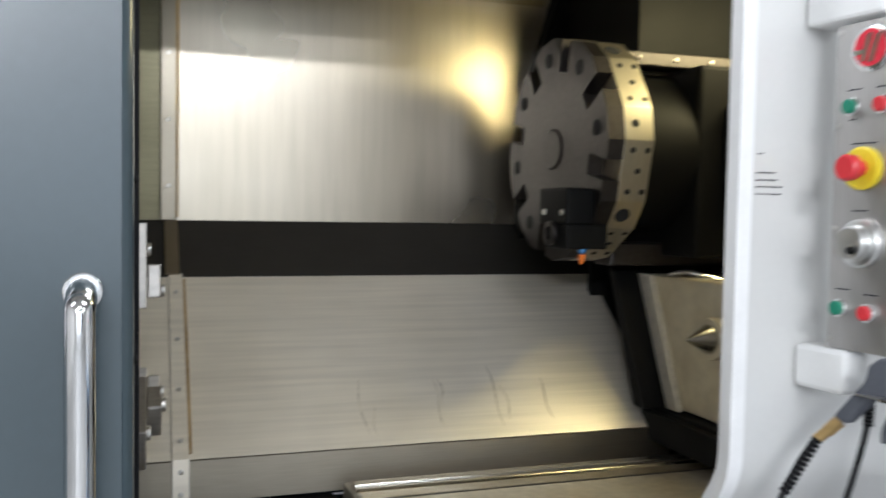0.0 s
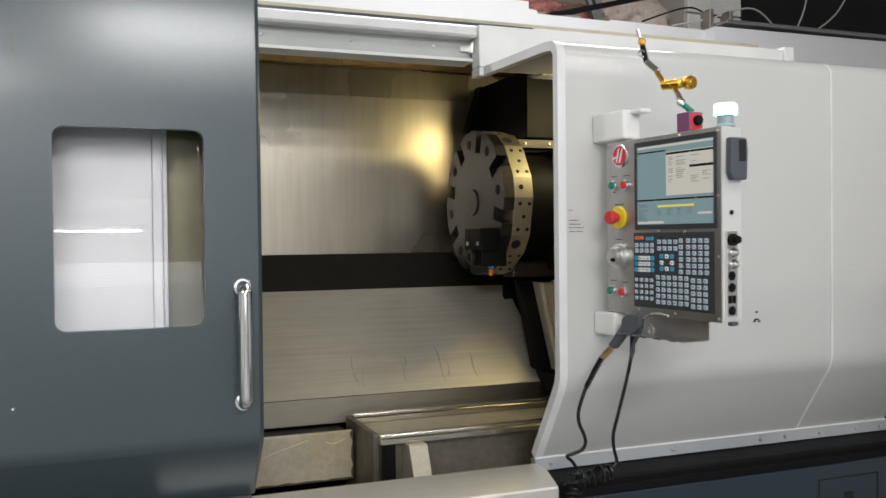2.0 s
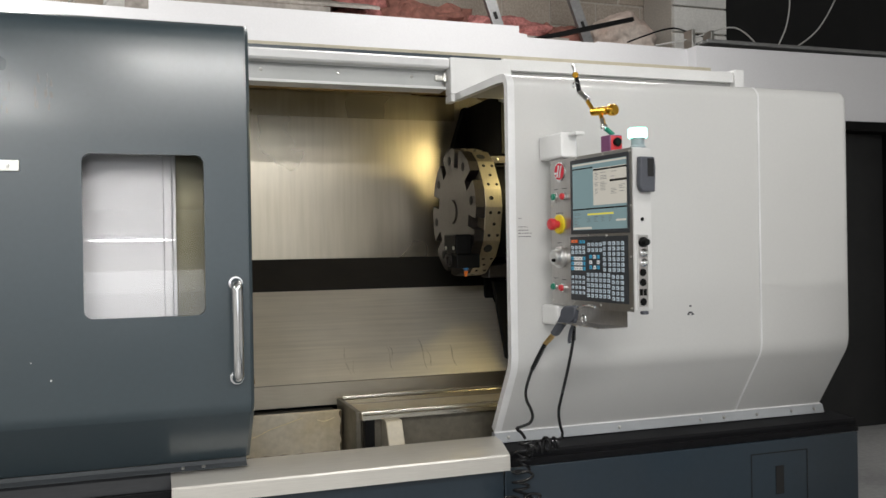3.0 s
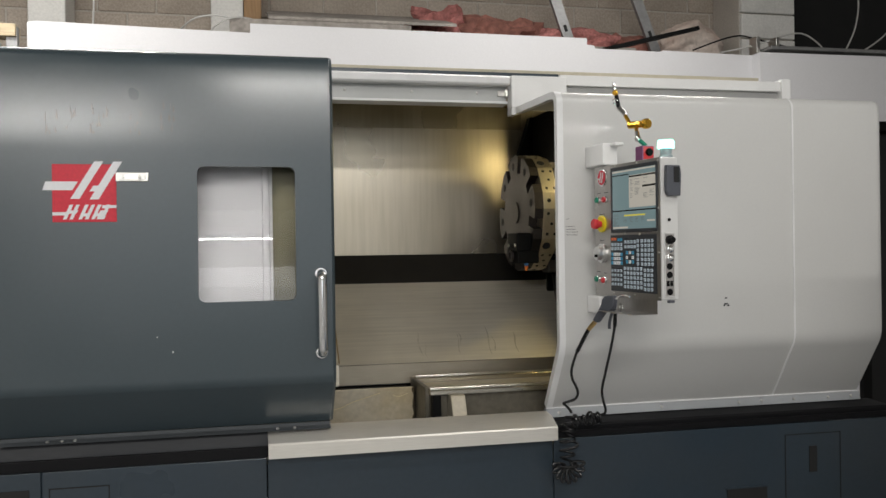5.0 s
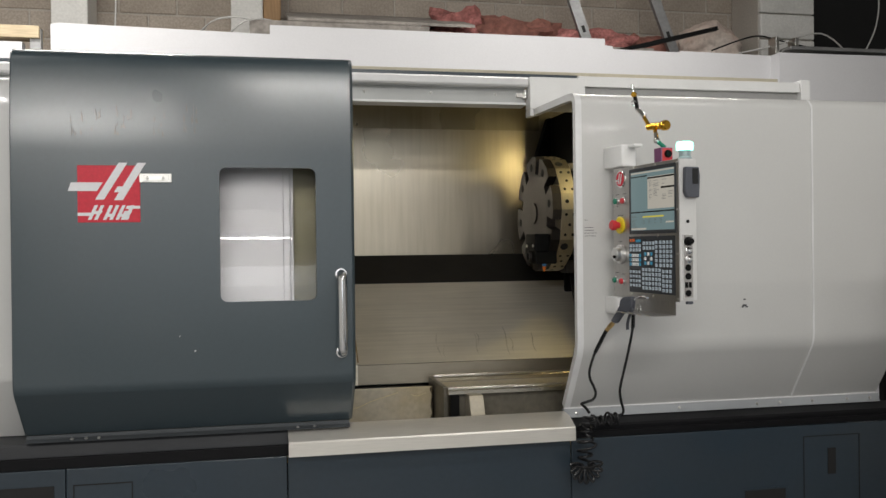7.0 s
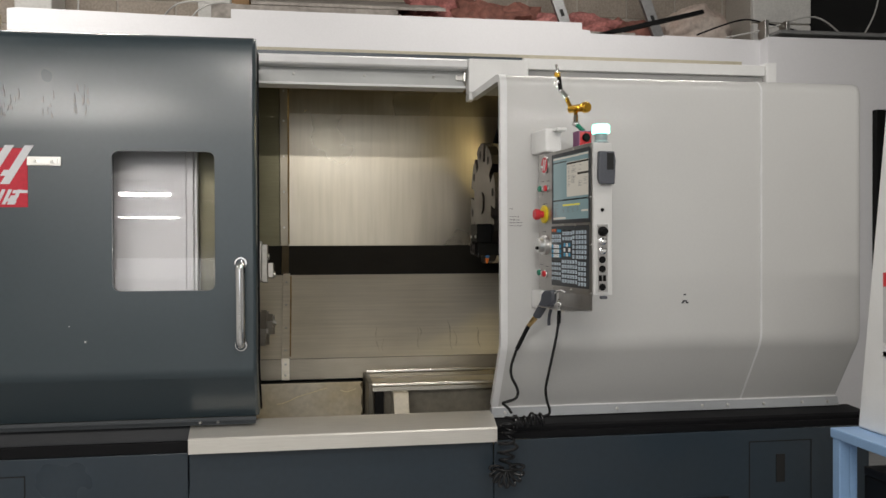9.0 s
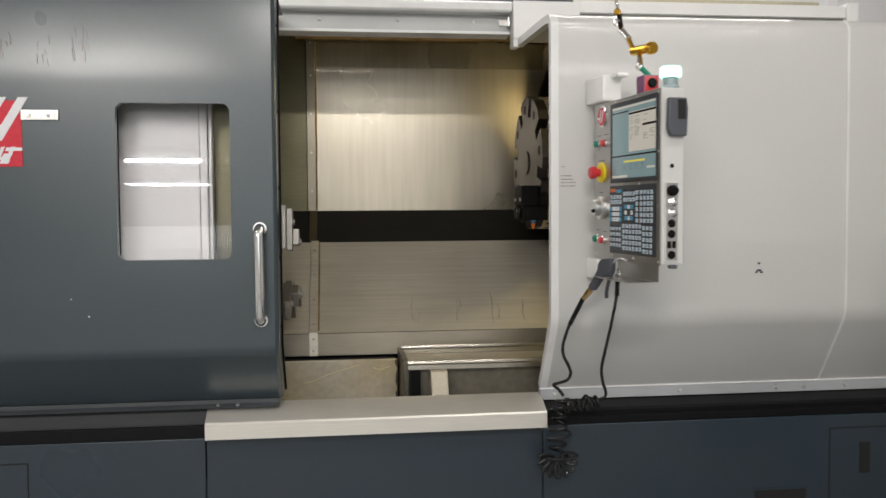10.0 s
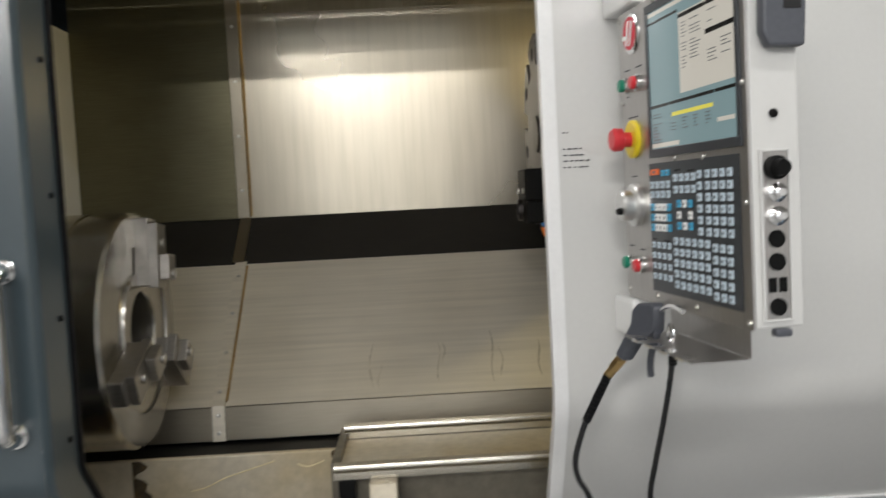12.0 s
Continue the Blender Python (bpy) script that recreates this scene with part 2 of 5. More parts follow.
def part(name, bm, material, parent=None, label="", m=None, smooth=35, kind=""):
    me = bm if isinstance(bm, bpy.types.Mesh) else finish(bm, name, material, smooth)
    ob = new(name, me)
    m = m or Matrix()
    if parent is not None:
        ob.parent = parent
        ob.matrix_parent_inverse = WORLD[parent].inverted()
    ob.matrix_basis = m
    WORLD[ob] = m
    return tagged(ob, label, "", "", kind)


def whole(name, bm, material, label, category, kind="", smooth=35):
    """A thing that is one mesh."""
    return tagged(part(name, bm, material, None, "", None, smooth), label, category, "", kind)


def join(*bms):
    out = bmesh.new()
    for b in bms:
        me = bpy.data.meshes.new("tmp")
        b.to_mesh(me)
        b.free()
        out.from_mesh(me)
        bpy.data.meshes.remove(me)
    return out


def box(x0, x1, y0, y1, z0, z1, bev=0.003, seg=2):
    bm = bmesh.new()
    bmesh.ops.create_cube(bm, size=1)
    bmesh.ops.scale(bm, vec=(x1 - x0, y1 - y0, z1 - z0), verts=bm.verts)
    bmesh.ops.translate(bm, vec=((x0 + x1) / 2, (y0 + y1) / 2, (z0 + z1) / 2), verts=bm.verts)
    if bev:
        bmesh.ops.bevel(bm, geom=bm.edges[:], offset=min(bev, 0.45 * min(x1 - x0, y1 - y0, z1 - z0)), segments=seg, profile=0.5, affect="EDGES")
    return bm


def prism(profile, x0, x1, bev=0.0):
    """A closed (y, z) outline pulled along x."""
    bm = bmesh.new()
    a = [bm.verts.new((x0, y, z)) for y, z in profile]
    b = [bm.verts.new((x1, y, z)) for y, z in profile]
    bm.faces.new(a)
    bm.faces.new(b[::-1])
    n = len(profile)
    for i in range(n):
        bm.faces.new((a[i], b[i], b[(i + 1) % n], a[(i + 1) % n]))
    if bev:
        bmesh.ops.recalc_face_normals(bm, faces=bm.faces)
        bmesh.ops.bevel(bm, geom=bm.edges[:], offset=bev, segments=2, profile=0.5, affect="EDGES")
    return bm


def thicken(line, t):
    """A closed outline from an open (y, z) line; t is the thickness on its right-hand side."""
    off = []
    for i, (y, z) in enumerate(line):
        p, q = line[max(i - 1, 0)], line[min(i + 1, len(line) - 1)]
        dy, dz = q[0] - p[0], q[1] - p[1]
        l = math.hypot(dy, dz)
        off.append((y + dz / l * t, z - dy / l * t))
    return list(line) + off[::-1]


def sheet(line, t, x0, x1):
    return prism(thicken(line, t), x0, x1)


def arc(cy, cz, r, a0, a1, n=6):
    return [(cy + r * math.cos(radians(a0 + (a1 - a0) * i / n)), cz + r * math.sin(radians(a0 + (a1 - a0) * i / n))) for i in range(n + 1)]


def cyl(c, axis, r, h, seg=24, bev=0.0, r2=None):
    """A cylinder with its base centre at c, h along axis."""
    bm = bmesh.new()
    bmesh.ops.create_cone(bm, cap_ends=True, segments=seg, radius1=r, radius2=r if r2 is None else r2, depth=h)
    bmesh.ops.translate(bm, vec=(0, 0, h / 2), verts=bm.verts)
    if bev:
        es = [e for e in bm.edges if abs(e.verts[0].co.z - e.verts[1].co.z) < 1e-6]
        bmesh.ops.bevel(bm, geom=es, offset=bev, segments=2, profile=0.5, affect="EDGES")
    q = Vector((0, 0, 1)).rotation_difference(Vector(axis))
    bm.transform(Matrix.Translation(c) @ q.to_matrix().to_4x4())
    return bm


def spin(c, axis, outline, seg=40):
    """A turned solid: outline of (radius, height) along axis from c."""
    bm = bmesh.new()
    rings = []
    for r, h in outline:
        rings.append([bm.verts.new((r * math.cos(2 * math.pi * i / seg), r * math.sin(2 * math.pi * i / seg), h)) for i in range(seg)])
    for a, b in zip(rings, rings[1:]):
        for i in range(seg):
            bm.faces.new((a[i], a[(i + 1) % seg], b[(i + 1) % seg], b[i]))
    bm.faces.new(rings[0][::-1])
    bm.faces.new(rings[-1])
    q = Vector((0, 0, 1)).rotation_difference(Vector(axis))
    bm.transform(Matrix.Translation(c) @ q.to_matrix().to_4x4())
    return bm


def smooth_line(pts, n=8):
    pts = [Vector(p) for p in pts]
    out = []
    for i in range(len(pts) - 1):
        p0, p1, p2, p3 = pts[max(i - 1, 0)], pts[i], pts[i + 1], pts[min(i + 2, len(pts) - 1)]
        for k in range(n):
            t = k / n
            out.append(0.5 * (2 * p1 + (p2 - p0) * t + (2 * p0 - 5 * p1 + 4 * p2 - p3) * t * t + (3 * p1 - p0 - 3 * p2 + p3) * t ** 3))
    out.append(pts[-1])
    return out


def tube(pts, r, seg=10, n=8):
    """A round bar or hose along a smooth line."""
    line = smooth_line(pts, n) if n else [Vector(p) for p in pts]
    bm = bmesh.new()
    rings, up = [], Vector((0.3, 0.2, 0.93)).normalized()
    for i, p in enumerate(line):
        d = (line[min(i + 1, len(line) - 1)] - line[max(i - 1, 0)]).normalized()
        s = up - d * up.dot(d)
        if s.length < 1e-3:
            s = d.orthogonal()
        s.normalize()
        up = s
        w = d.cross(s)
        rings.append([bm.verts.new(p + r * (math.cos(2 * math.pi * k / seg) * s + math.sin(2 * math.pi * k / seg) * w)) for k in range(seg)])
    for a, b in zip(rings, rings[1:]):
        for k in range(seg):
            bm.faces.new((a[k], a[(k + 1) % seg], b[(k + 1) % seg], b[k]))
    bm.faces.new(rings[0][::-1])
    bm.faces.new(rings[-1])
    return bm


def slab(outline, y0, y1):
    """A closed (x, z) outline with the thickness y0 to y1."""
    bm = bmesh.new()
    a = [bm.verts.new((x, y0, z)) for x, z in outline]
    b = [bm.verts.new((x, y1, z)) for x, z in outline]
    bm.faces.new(a)
    bm.faces.new(b[::-1])
    n = len(outline)
    for i in range(n):
        bm.faces.new((a[i], b[i], b[(i + 1) % n], a[(i + 1) % n]))
    return bm


def bolt_mesh(r=0.007, h=0.005, seg=12):
    """A button-head screw along -y with its seat at the origin."""
    return finish(spin((0, 0, 0), (0, -1, 0), [(r, 0), (r, h * 0.4), (r * 0.8, h * 0.85), (r * 0.4, h), (r * 0.35, h * 0.5), (0.0005, h * 0.5)], seg), "bolt", BOLT)


BOLTMESH = bolt_mesh()


def bolts(parent, places, axis=(0, -1, 0), mesh=None, name="bolt"):
    q = Vector((0, -1, 0)).rotation_difference(Vector(axis)).to_matrix().to_4x4()
    for p in places:
        part(name, mesh or BOLTMESH, None, parent, m=Matrix.Translation(p) @ q)


# ---- the shop ----
whole("floor", box(-6, 7.5, -9, 6, -0.1, 0, 0), FLOOR, "worn grey concrete shop floor", "floor", "structure")
whole("ceiling", box(-6, 7.5, -9, 6, 4.2, 4.3, 0), CEIL, "dull grey shop ceiling", "ceiling", "structure")
whole("wall_west", box(-6.15, -6, -9, 6, 0, 4.2, 0), SHOPWALL, "plain painted shop wall", "wall", "structure")
whole("wall_east", box(7.5, 7.65, -9, 6, 0, 4.2, 0), SHOPWALL, "plain painted shop wall", "wall", "structure")
whole("wall_south", slab([(-6, 0), (7.5, 0), (7.5, 4.2), (4.5, 4.2), (4.5, 0.6), (-2.5, 0.6), (-2.5, 3.0), (4.499, 3.0), (4.499, 4.2), (-6, 4.2)], -9.15, -9), SHOPWALL, "plain painted shop wall", "wall", "structure")

for tx, ty, tl, tw in TUBES:
    fx = thing("ceiling_light", (tx, ty, ROOF), "long white fluorescent ceiling light fitting", "ceiling light", "shop ceiling lights")
    part("housing", box(tx - tl / 2 - 0.05, tx + tl / 2 + 0.05, ty - 0.09, ty + 0.09, ROOF - 0.10, ROOF, 0.01), WHITE, fx)
    for sx in (-0.4 * tl, 0.4 * tl):
        part("hanger", tube([(tx + sx, ty, ROOF - 0.01), (tx + sx, ty, 4.2)], 0.004, 6, 0), BOLT, fx)

# block wall behind the partition, the upper courses piece by piece
wall_n = whole("wall_north", box(-6, 7.5, 4.428, 4.7, 0, 4.2, 0), MORTAR, "bare concrete block wall with grey mortar joints", "wall", "structure")
block_me = finish(box(-0.194, 0.194, -0.04, 0.04, -0.094, 0.094, 0.006, 1), "concrete_block", BLOCK)
for row in range(7):
    z = 2.62 + 0.2 * row
    for k in range(-7, 13):
        x = 0.4 * k + (0.2 if row % 2 else 0.0) - 0.12
        part("concrete_block", block_me, None, wall_n, m=Matrix.Translation((x, 4.455 + 0.003 * ((k * 7 + row * 3) % 3), z)))

# white board partition with its broken top edge
part_y = 3.58
whole("wall_partition", slab([(-1.60, 0), (3.33, 0), (3.33, 2.79), (2.62, 2.80), (2.60, 2.79), (2.10, 2.795), (2.095, 2.815), (2.04, 2.82), (2.04, 2.865), (-0.27, 2.868), (-0.27, 2.808), (-1.55, 2.83), (-1.60, 2.82)], part_y, part_y + 0.04),
      DRYWALL, "white wall board partition with a rough stepped top edge", "wall", "structure")
whole("wall_partition_left", slab([(-6, 0), (-1.76, 0), (-1.76, 2.70), (-6, 2.72)], part_y - 0.02, part_y + 0.06), DRYWALL, "white wall board partition beside a stud gap", "wall", "structure")
whole("trim", box(-6, -1.66, part_y - 0.03, part_y + 0.10, 2.725, 2.80, 0.004), PALEWOOD, "pale timber strip on top of the partition", "trim", "structure")
whole("wall_partition_return", prism([(3.47, 0.0), (3.62, 0.0), (3.62, 2.79), (3.47, 2.79)], 3.33, 3.43), DRYWALL, "white wall board return of the partition", "wall", "structure")
whole("wall_partition_right", slab([(3.43, 0), (4.12, 0), (4.12, 2.30), (5.15, 2.30), (5.15, 0), (7.5, 0), (7.5, 2.81), (3.43, 2.79)], 3.47, 3.55), DRYWALL, "grey-white wall board partition round a doorway", "wall", "structure")
whole("trim", box(3.40, 7.5, 3.44, 3.58, 2.812, 2.835, 0.003), STUD, "dark metal capping along the partition top", "trim", "structure")
dw = thing("door_1", (4.64, 3.5, 0), "dark doorway with a dark metal frame", "door", kind="structure")
part("door_frame", join(box(4.12, 4.19, 3.42, 3.60, 0, 2.30, 0.004), box(5.08, 5.15, 3.42, 3.60, 0, 2.30, 0.004), box(4.19, 5.08, 3.42, 3.60, 2.23, 2.30, 0.004)), BLACK, dw)
# near-black sheet in place of the doorway's unlit interior
part("doorway_shade_sheet", box(4.19, 5.08, 3.58, 3.62, 0, 2.23, 0.003), VOID, dw, "near-black sheet standing for the unlit doorway")
# loft deck behind the partition
whole("loft_deck", box(-6, 7.5, 3.63, 4.40, 2.60, 2.66, 0), BOARD, "dusty board deck behind the partition top", "deck", "structure")


# ---- clutter on the loft ----
def lump(c, size, seed, sub=4, rough=0.6):
    """A crumpled lump with an uneven outline."""
    bm = bmesh.new()
    bmesh.ops.create_icosphere(bm, subdivisions=sub, radius=1.0)
    for v in bm.verts:
        d = noise.noise(v.co * 1.6 + Vector((seed, 0, 0))) * rough + noise.noise(v.co * 4.5 + Vector((0, seed, 0))) * rough * 0.6
        v.co *= 1 + d
        v.co = Vector((v.co.x * size[0] + c[0], v.co.y * size[1] + c[1], v.co.z * size[2] + c[2]))
    return bm


whole("insulation_roll", lump((1.10, 4.12, 3.00), (0.26, 0.16, 0.17), 2.0), PINK, "torn pink glass fibre insulation on the loft deck", "insulation")
whole("insulation_roll", lump((2.05, 4.02, 2.86), (0.40, 0.20, 0.17), 5.0), PINK, "torn pink glass fibre insulation on the loft deck", "insulation")
whole("insulation_roll", lump((1.52, 4.02, 2.90), (0.40, 0.16, 0.20), 9.0), BRICKRED, "dusty reddish insulation scrap on the loft deck", "insulation")
whole("plaster_lump", lump((3.03, 3.98, 2.86), (0.30, 0.20, 0.26), 3.0, rough=0.22), PLASTER, "broken dusty plaster piece on the loft deck", "rubble")
whole("plaster_lump", lump((2.60, 4.08, 2.80), (0.30, 0.18, 0.20), 12.0, rough=0.4), BRICKRED, "reddish brick rubble on the loft deck", "rubble")
whole("board_sheet", prism([(3.66, 2.925), (4.30, 3.13), (4.30, 3.15), (3.66, 2.945)], -0.15, 1.12), BOARD, "dusty grey board sheet lying on the loft", "board")
whole("board_sheet", prism([(3.66, 2.661), (4.36, 2.661), (4.36, 3.10), (3.66, 2.92)], -0.40, 0.80), BOARD, "stack of dusty boards on the loft deck", "board")


def stud(x0, z0, x1, z1, y, w=0.075):
    """A leaning channel-section steel stud with punched holes."""
    l = math.hypot(x1 - x0, z1 - z0)
    bm = join(box(-w / 2, w / 2, 0, 0.003, 0, l, 0), box(-w / 2, -w / 2 + 0.003, 0.003, 0.035, 0, l, 0), box(w / 2 - 0.003, w / 2, 0.003, 0.035, 0, l, 0))
    bm.transform(Matrix.Translation((x0, y, z0)) @ Matrix.Rotation(math.atan2(x1 - x0, z1 - z0), 4, "Y"))
    ob = thing("steel_stud", (x0, y, z0), "leaning galvanised steel wall stud with punched holes", "stud", "loft studs")
    part("channel", bm, STUD, ob)
    for h in (0.32, 0.62, 0.92):
        hole = box(-0.012, 0.012, -0.003, -0.001, h, h + 0.05, 0)
        hole.transform(Matrix.Translation((x0, y, z0)) @ Matrix.Rotation(math.atan2(x1 - x0, z1 - z0), 4, "Y"))
        part("punched_hole", hole, VOID, ob)


stud(2.08, 2.66, 1.70, 3.75, 3.80)
stud(2.78, 2.66, 2.36, 3.75, 3.85)
whole("steel_angle", join(tube([(1.95, 4.0, 2.74), (3.10, 4.02, 3.05)], 0.018, 6, 0), tube([(1.95, 4.04, 2.73), (3.10, 4.06, 3.04)], 0.014, 6, 0)), BLACK, "dark steel bar lying across the rubble", "steel bar")
whole("steel_bar", slab([(2.06, 2.79), (2.08, 2.76), (2.96, 2.985), (2.95, 3.012)], 3.66, 3.70), BLACK, "long dark steel bar propped on the loft clutter", "bar")
whole("wood_offcut", box(2.12, 2.45, 3.66, 3.80, 2.66, 2.83, 0.004), BOARD, "pale timber offcut on the loft", "timber")
col = thing("pillar", (-0.62, 4.3, 0), "white painted block pillar beside raw timber", "pillar", kind="structure")
part("block_pillar", box(-0.53, -0.31, 4.10, 4.40, 0, 4.2, 0.01), WHITEBLOCK, col)
part("timber_post", box(-0.307, -0.185, 4.12, 4.36, 0, 4.2, 0.006), WOOD, col, "raw brown timber post")
col = thing("pillar", (-1.62, 4.3, 0), "white painted block pillar on the loft", "pillar", kind="structure")
part("block_pillar", box(-1.70, -1.465, 4.05, 4.40, 0, 4.2, 0.01), WHITEBLOCK, col)
col = thing("pillar", (3.75, 4.2, 0), "bare concrete block pillar", "pillar", kind="structure")
pc = part("pillar_core", box(3.50, 3.98, 4.02, 4.40, 0, 4.2, 0), MORTAR, col)
blk2 = finish(box(-0.235, 0.235, -0.02, 0.02, -0.094, 0.094, 0.006, 1), "concrete_block", WHITEBLOCK)
for k in range(6):
    part("concrete_block", blk2, None, pc, m=Matrix.Translation((3.74, 4.005, 2.72 + 0.2 * k)))
whole("stud_post", box(-1.72, -1.655, part_y, part_y + 0.05, 0, 2.79, 0.002), STUD, "grey steel stud post in the gap between boards", "stud")
# near-black sheet that paints the unlit recess over the doorway
whole("recess_shade_sheet", box(4.05, 7.4, 4.36, 4.40, 2.66, 4.19, 0), VOID, "near-black sheet standing for the unlit recess above the doorway", "wall", "structure")
for i, pts in enumerate([
    [(-0.75, 3.9, 2.86), (-0.62, 3.75, 2.93), (-0.45, 3.70, 2.94), (-0.30, 3.68, 2.88)],
    [(-0.52, 3.70, 2.84), (-0.47, 3.66, 2.88), (-0.38, 3.64, 2.915), (-0.25, 3.72, 2.93), (-0.1, 3.8, 2.88)],
    [(2.9, 3.66, 2.83), (3.2, 3.60, 2.93), (3.5, 3.75, 2.95), (3.9, 3.70, 2.86), (4.3, 3.75, 2.84)],
    [(3.1, 3.62, 2.81), (3.4, 3.64, 2.88), (3.8, 3.66, 2.99), (4.1, 3.72, 2.84)],
    [(4.2, 3.70, 2.86), (4.35, 3.75, 3.1), (4.4, 3.8, 3.4), (4.3, 3.9, 3.9)],
    [(4.3, 3.62, 2.86), (4.6, 3.7, 3.05), (4.9, 3.8, 3.4), (5.2, 3.9, 3.9)],
    [(-1.30, 4.0, 2.7), (-1.27, 3.95, 3.1), (-1.29, 3.98, 3.6), (-1.25, 4.0, 4.1)],
]):
    whole("cable", tube(pts, 0.006, 8, 6), CABLE if i != 2 else RUBBER, "thin loose cable draped over the partition", "cable")
for x in (3.36, 3.52):
    whole("conduit_clip", box(x, x + 0.03, 3.56, 3.66, 2.80, 2.93, 0.004), BOLT, "small metal bracket on the partition top", "bracket")

# ---- the lathe: base ----
lathe = thing("lathe", (0.6, 1.6, 0), "large grey and slate turning machine with stainless-lined interior", "lathe")
base = lathe
FY = 1.235
part("body", box(-2.4, 2.52, FY + 0.012, 2.85, 0.04, 0.46, 0.004), BASE, base)
for x0, x1 in ((-2.4, -1.062), (-1.058, -0.258), (-0.254, 0.899), (0.903, 2.52)):
    part("front_panel", box(x0, x1, FY, FY + 0.011, 0.06, 0.612, 0.003), BASE, base)
part("plinth", box(-2.35, 2.47, FY + 0.06, 2.8, 0, 0.04, 0), BLACK, base)
part("ledge", prism([(1.255, 0.613), (1.40, 0.613), (1.40, 0.712), (1.262, 0.706), (1.255, 0.698)], -2.4, -0.245), LEDGE, base, "dark grey ledge strip")
part("ledge", prism([(1.255, 0.613), (1.40, 0.613), (1.40, 0.671), (1.262, 0.664), (1.255, 0.656)], 0.905, 2.53), RUBBER, base, "black ledge strip")
part("ledge_lip", box(-2.4, -0.245, 1.236, 1.254, 0.6125, 0.655, 0.003), RUBBER, base)
part("ledge_lip", box(0.905, 2.53, 1.240, 1.254, 0.6125, 0.640, 0.003), RUBBER, base)


def outline_panel(x0, x1, z0, z1, w=0.004):
    y0, y1 = FY - 0.0025, FY + 0.004
    return join(box(x0, x1, y0, y1, z1 - w, z1, 0), box(x0, x0 + w, y0, y1, z0, z1 - w, 0), box(x1 - w, x1, y0, y1, z0, z1 - w, 0), box(x0 + w, x1 - w, y0, y1, z0, z0 + w, 0))


part("hatch_gap", outline_panel(-1.035, -0.826, 0.20, 0.552), VOID, base)
part("hatch_gap", outline_panel(1.975, 2.255, 0.20, 0.565), VOID, base)
# flat near-black slabs paint the shade inside the slot and openings
part("hatch_latch", box(2.095, 2.135, FY - 0.004, FY + 0.004, 0.392, 0.508, 0.002), VOID, base, "black recessed latch slot")
part("cable_opening", join(box(1.690, 1.885, FY - 0.004, FY + 0.004, 0.15, 0.345, 0.002)), VOID, base, "black opening")
part("cable_opening", join(box(-1.42, -1.10, FY - 0.004, FY + 0.004, 0.25, 0.552, 0.002)), VOID, base, "black opening")
part("opening_rim", box(1.680, 1.895, FY - 0.006, FY - 0.001, 0.345, 0.352, 0.001), BASE, base)

# ---- the lathe: working space ----
inner = lathe
for x0, x1 in ((0.093, 1.249), (1.250, 2.3)):
    part("back_panel", box(x0, x1, 2.668, 2.69, 1.371, 2.25, 0.001), LINER, inner)
part("back_panel", box(-0.50, 0.049, 2.668, 2.69, 1.371, 2.25, 0.0015), DULL, inner, "dark olive steel panel beside the chuck")
part("way_cover", prism([(2.475, 1.222), (2.69, 1.222), (2.69, 1.370), (2.664, 1.370), (2.655, 1.362)], -0.50, 2.3), BAND, inner, "dark way cover strip")
part("slope_panel", prism([(2.0205, 0.848), (2.024, 0.851), (2.474, 1.221), (2.474, 1.16), (2.06, 0.82), (2.03, 0.8475)], 0.105, 1.34), SLOPE, inner, "worn sloping stainless chip panel")
part("slope_panel", prism([(2.0205, 0.848), (2.024, 0.851), (2.474, 1.221), (2.474, 1.16), (2.06, 0.82), (2.03, 0.8475)], -0.50, 0.067), SLOPE, inner, "worn sloping stainless chip panel")
for x0, x1 in ((-0.50, 0.067), (0.105, 1.34)):
    part("slope_lip", prism([(2.012, 0.752), (2.0185, 0.8455), (2.029, 0.8470), (2.022, 0.752)], x0, x1), LIP, inner, "dull folded steel lip under the sloping panel")
part("upper_seam_strip", box(0.050, 0.092, 2.648, 2.667, 1.372, 2.245, 0.002), LIP, inner, "dark flanged seam strip")
strip = part("seam_strip", prism([(2.004, 0.752), (2.013, 0.852), (2.47, 1.230), (2.49, 1.23), (2.035, 0.84), (2.015, 0.750)], 0.068, 0.104), SLOPE, inner, "flanged steel seam strip with small screws")
part("band_strip", prism([(2.458, 1.232), (2.640, 1.371), (2.654, 1.371), (2.474, 1.228)], 0.060, 0.096), LIP, inner)
nrm = Vector((0, -0.63, 0.777))
small_bolt = bolt_mesh(0.006, 0.004, 10)
for s in (0.08, 0.33, 0.6, 0.88):
    bolts(strip, [(0.086, 2.013 + 0.457 * s, 0.854 + 0.378 * s)], nrm, small_bolt, "screw")
for z in (1.47, 1.66, 1.85, 2.04, 2.2):
    bolts(strip, [(0.071, 2.648, z)], (0, -1, 0), small_bolt, "screw")
bolts(strip, [(0.086, 2.006, 0.775), (0.086, 2.010, 0.825)], (0, -1, 0.05), small_bolt, "screw")
part("seam_sealant", tube([(0.107, 2.03, 0.860), (0.108, 2.25, 1.042), (0.107, 2.46, 1.215)], 0.004, 6, 4), RUST, inner, "brown oily sealant bead")
part("seam_sealant", tube([(0.095, 2.664, 1.38), (0.096, 2.663, 1.8), (0.095, 2.664, 2.23)], 0.004, 6, 4), RUST, inner, "brown oily sealant bead")
part("end_panel", box(-0.54, -0.501, 1.40, 2.69, 0.49, 2.05, 0.002), WHITE, inner, "pale end panel behind the chuck")
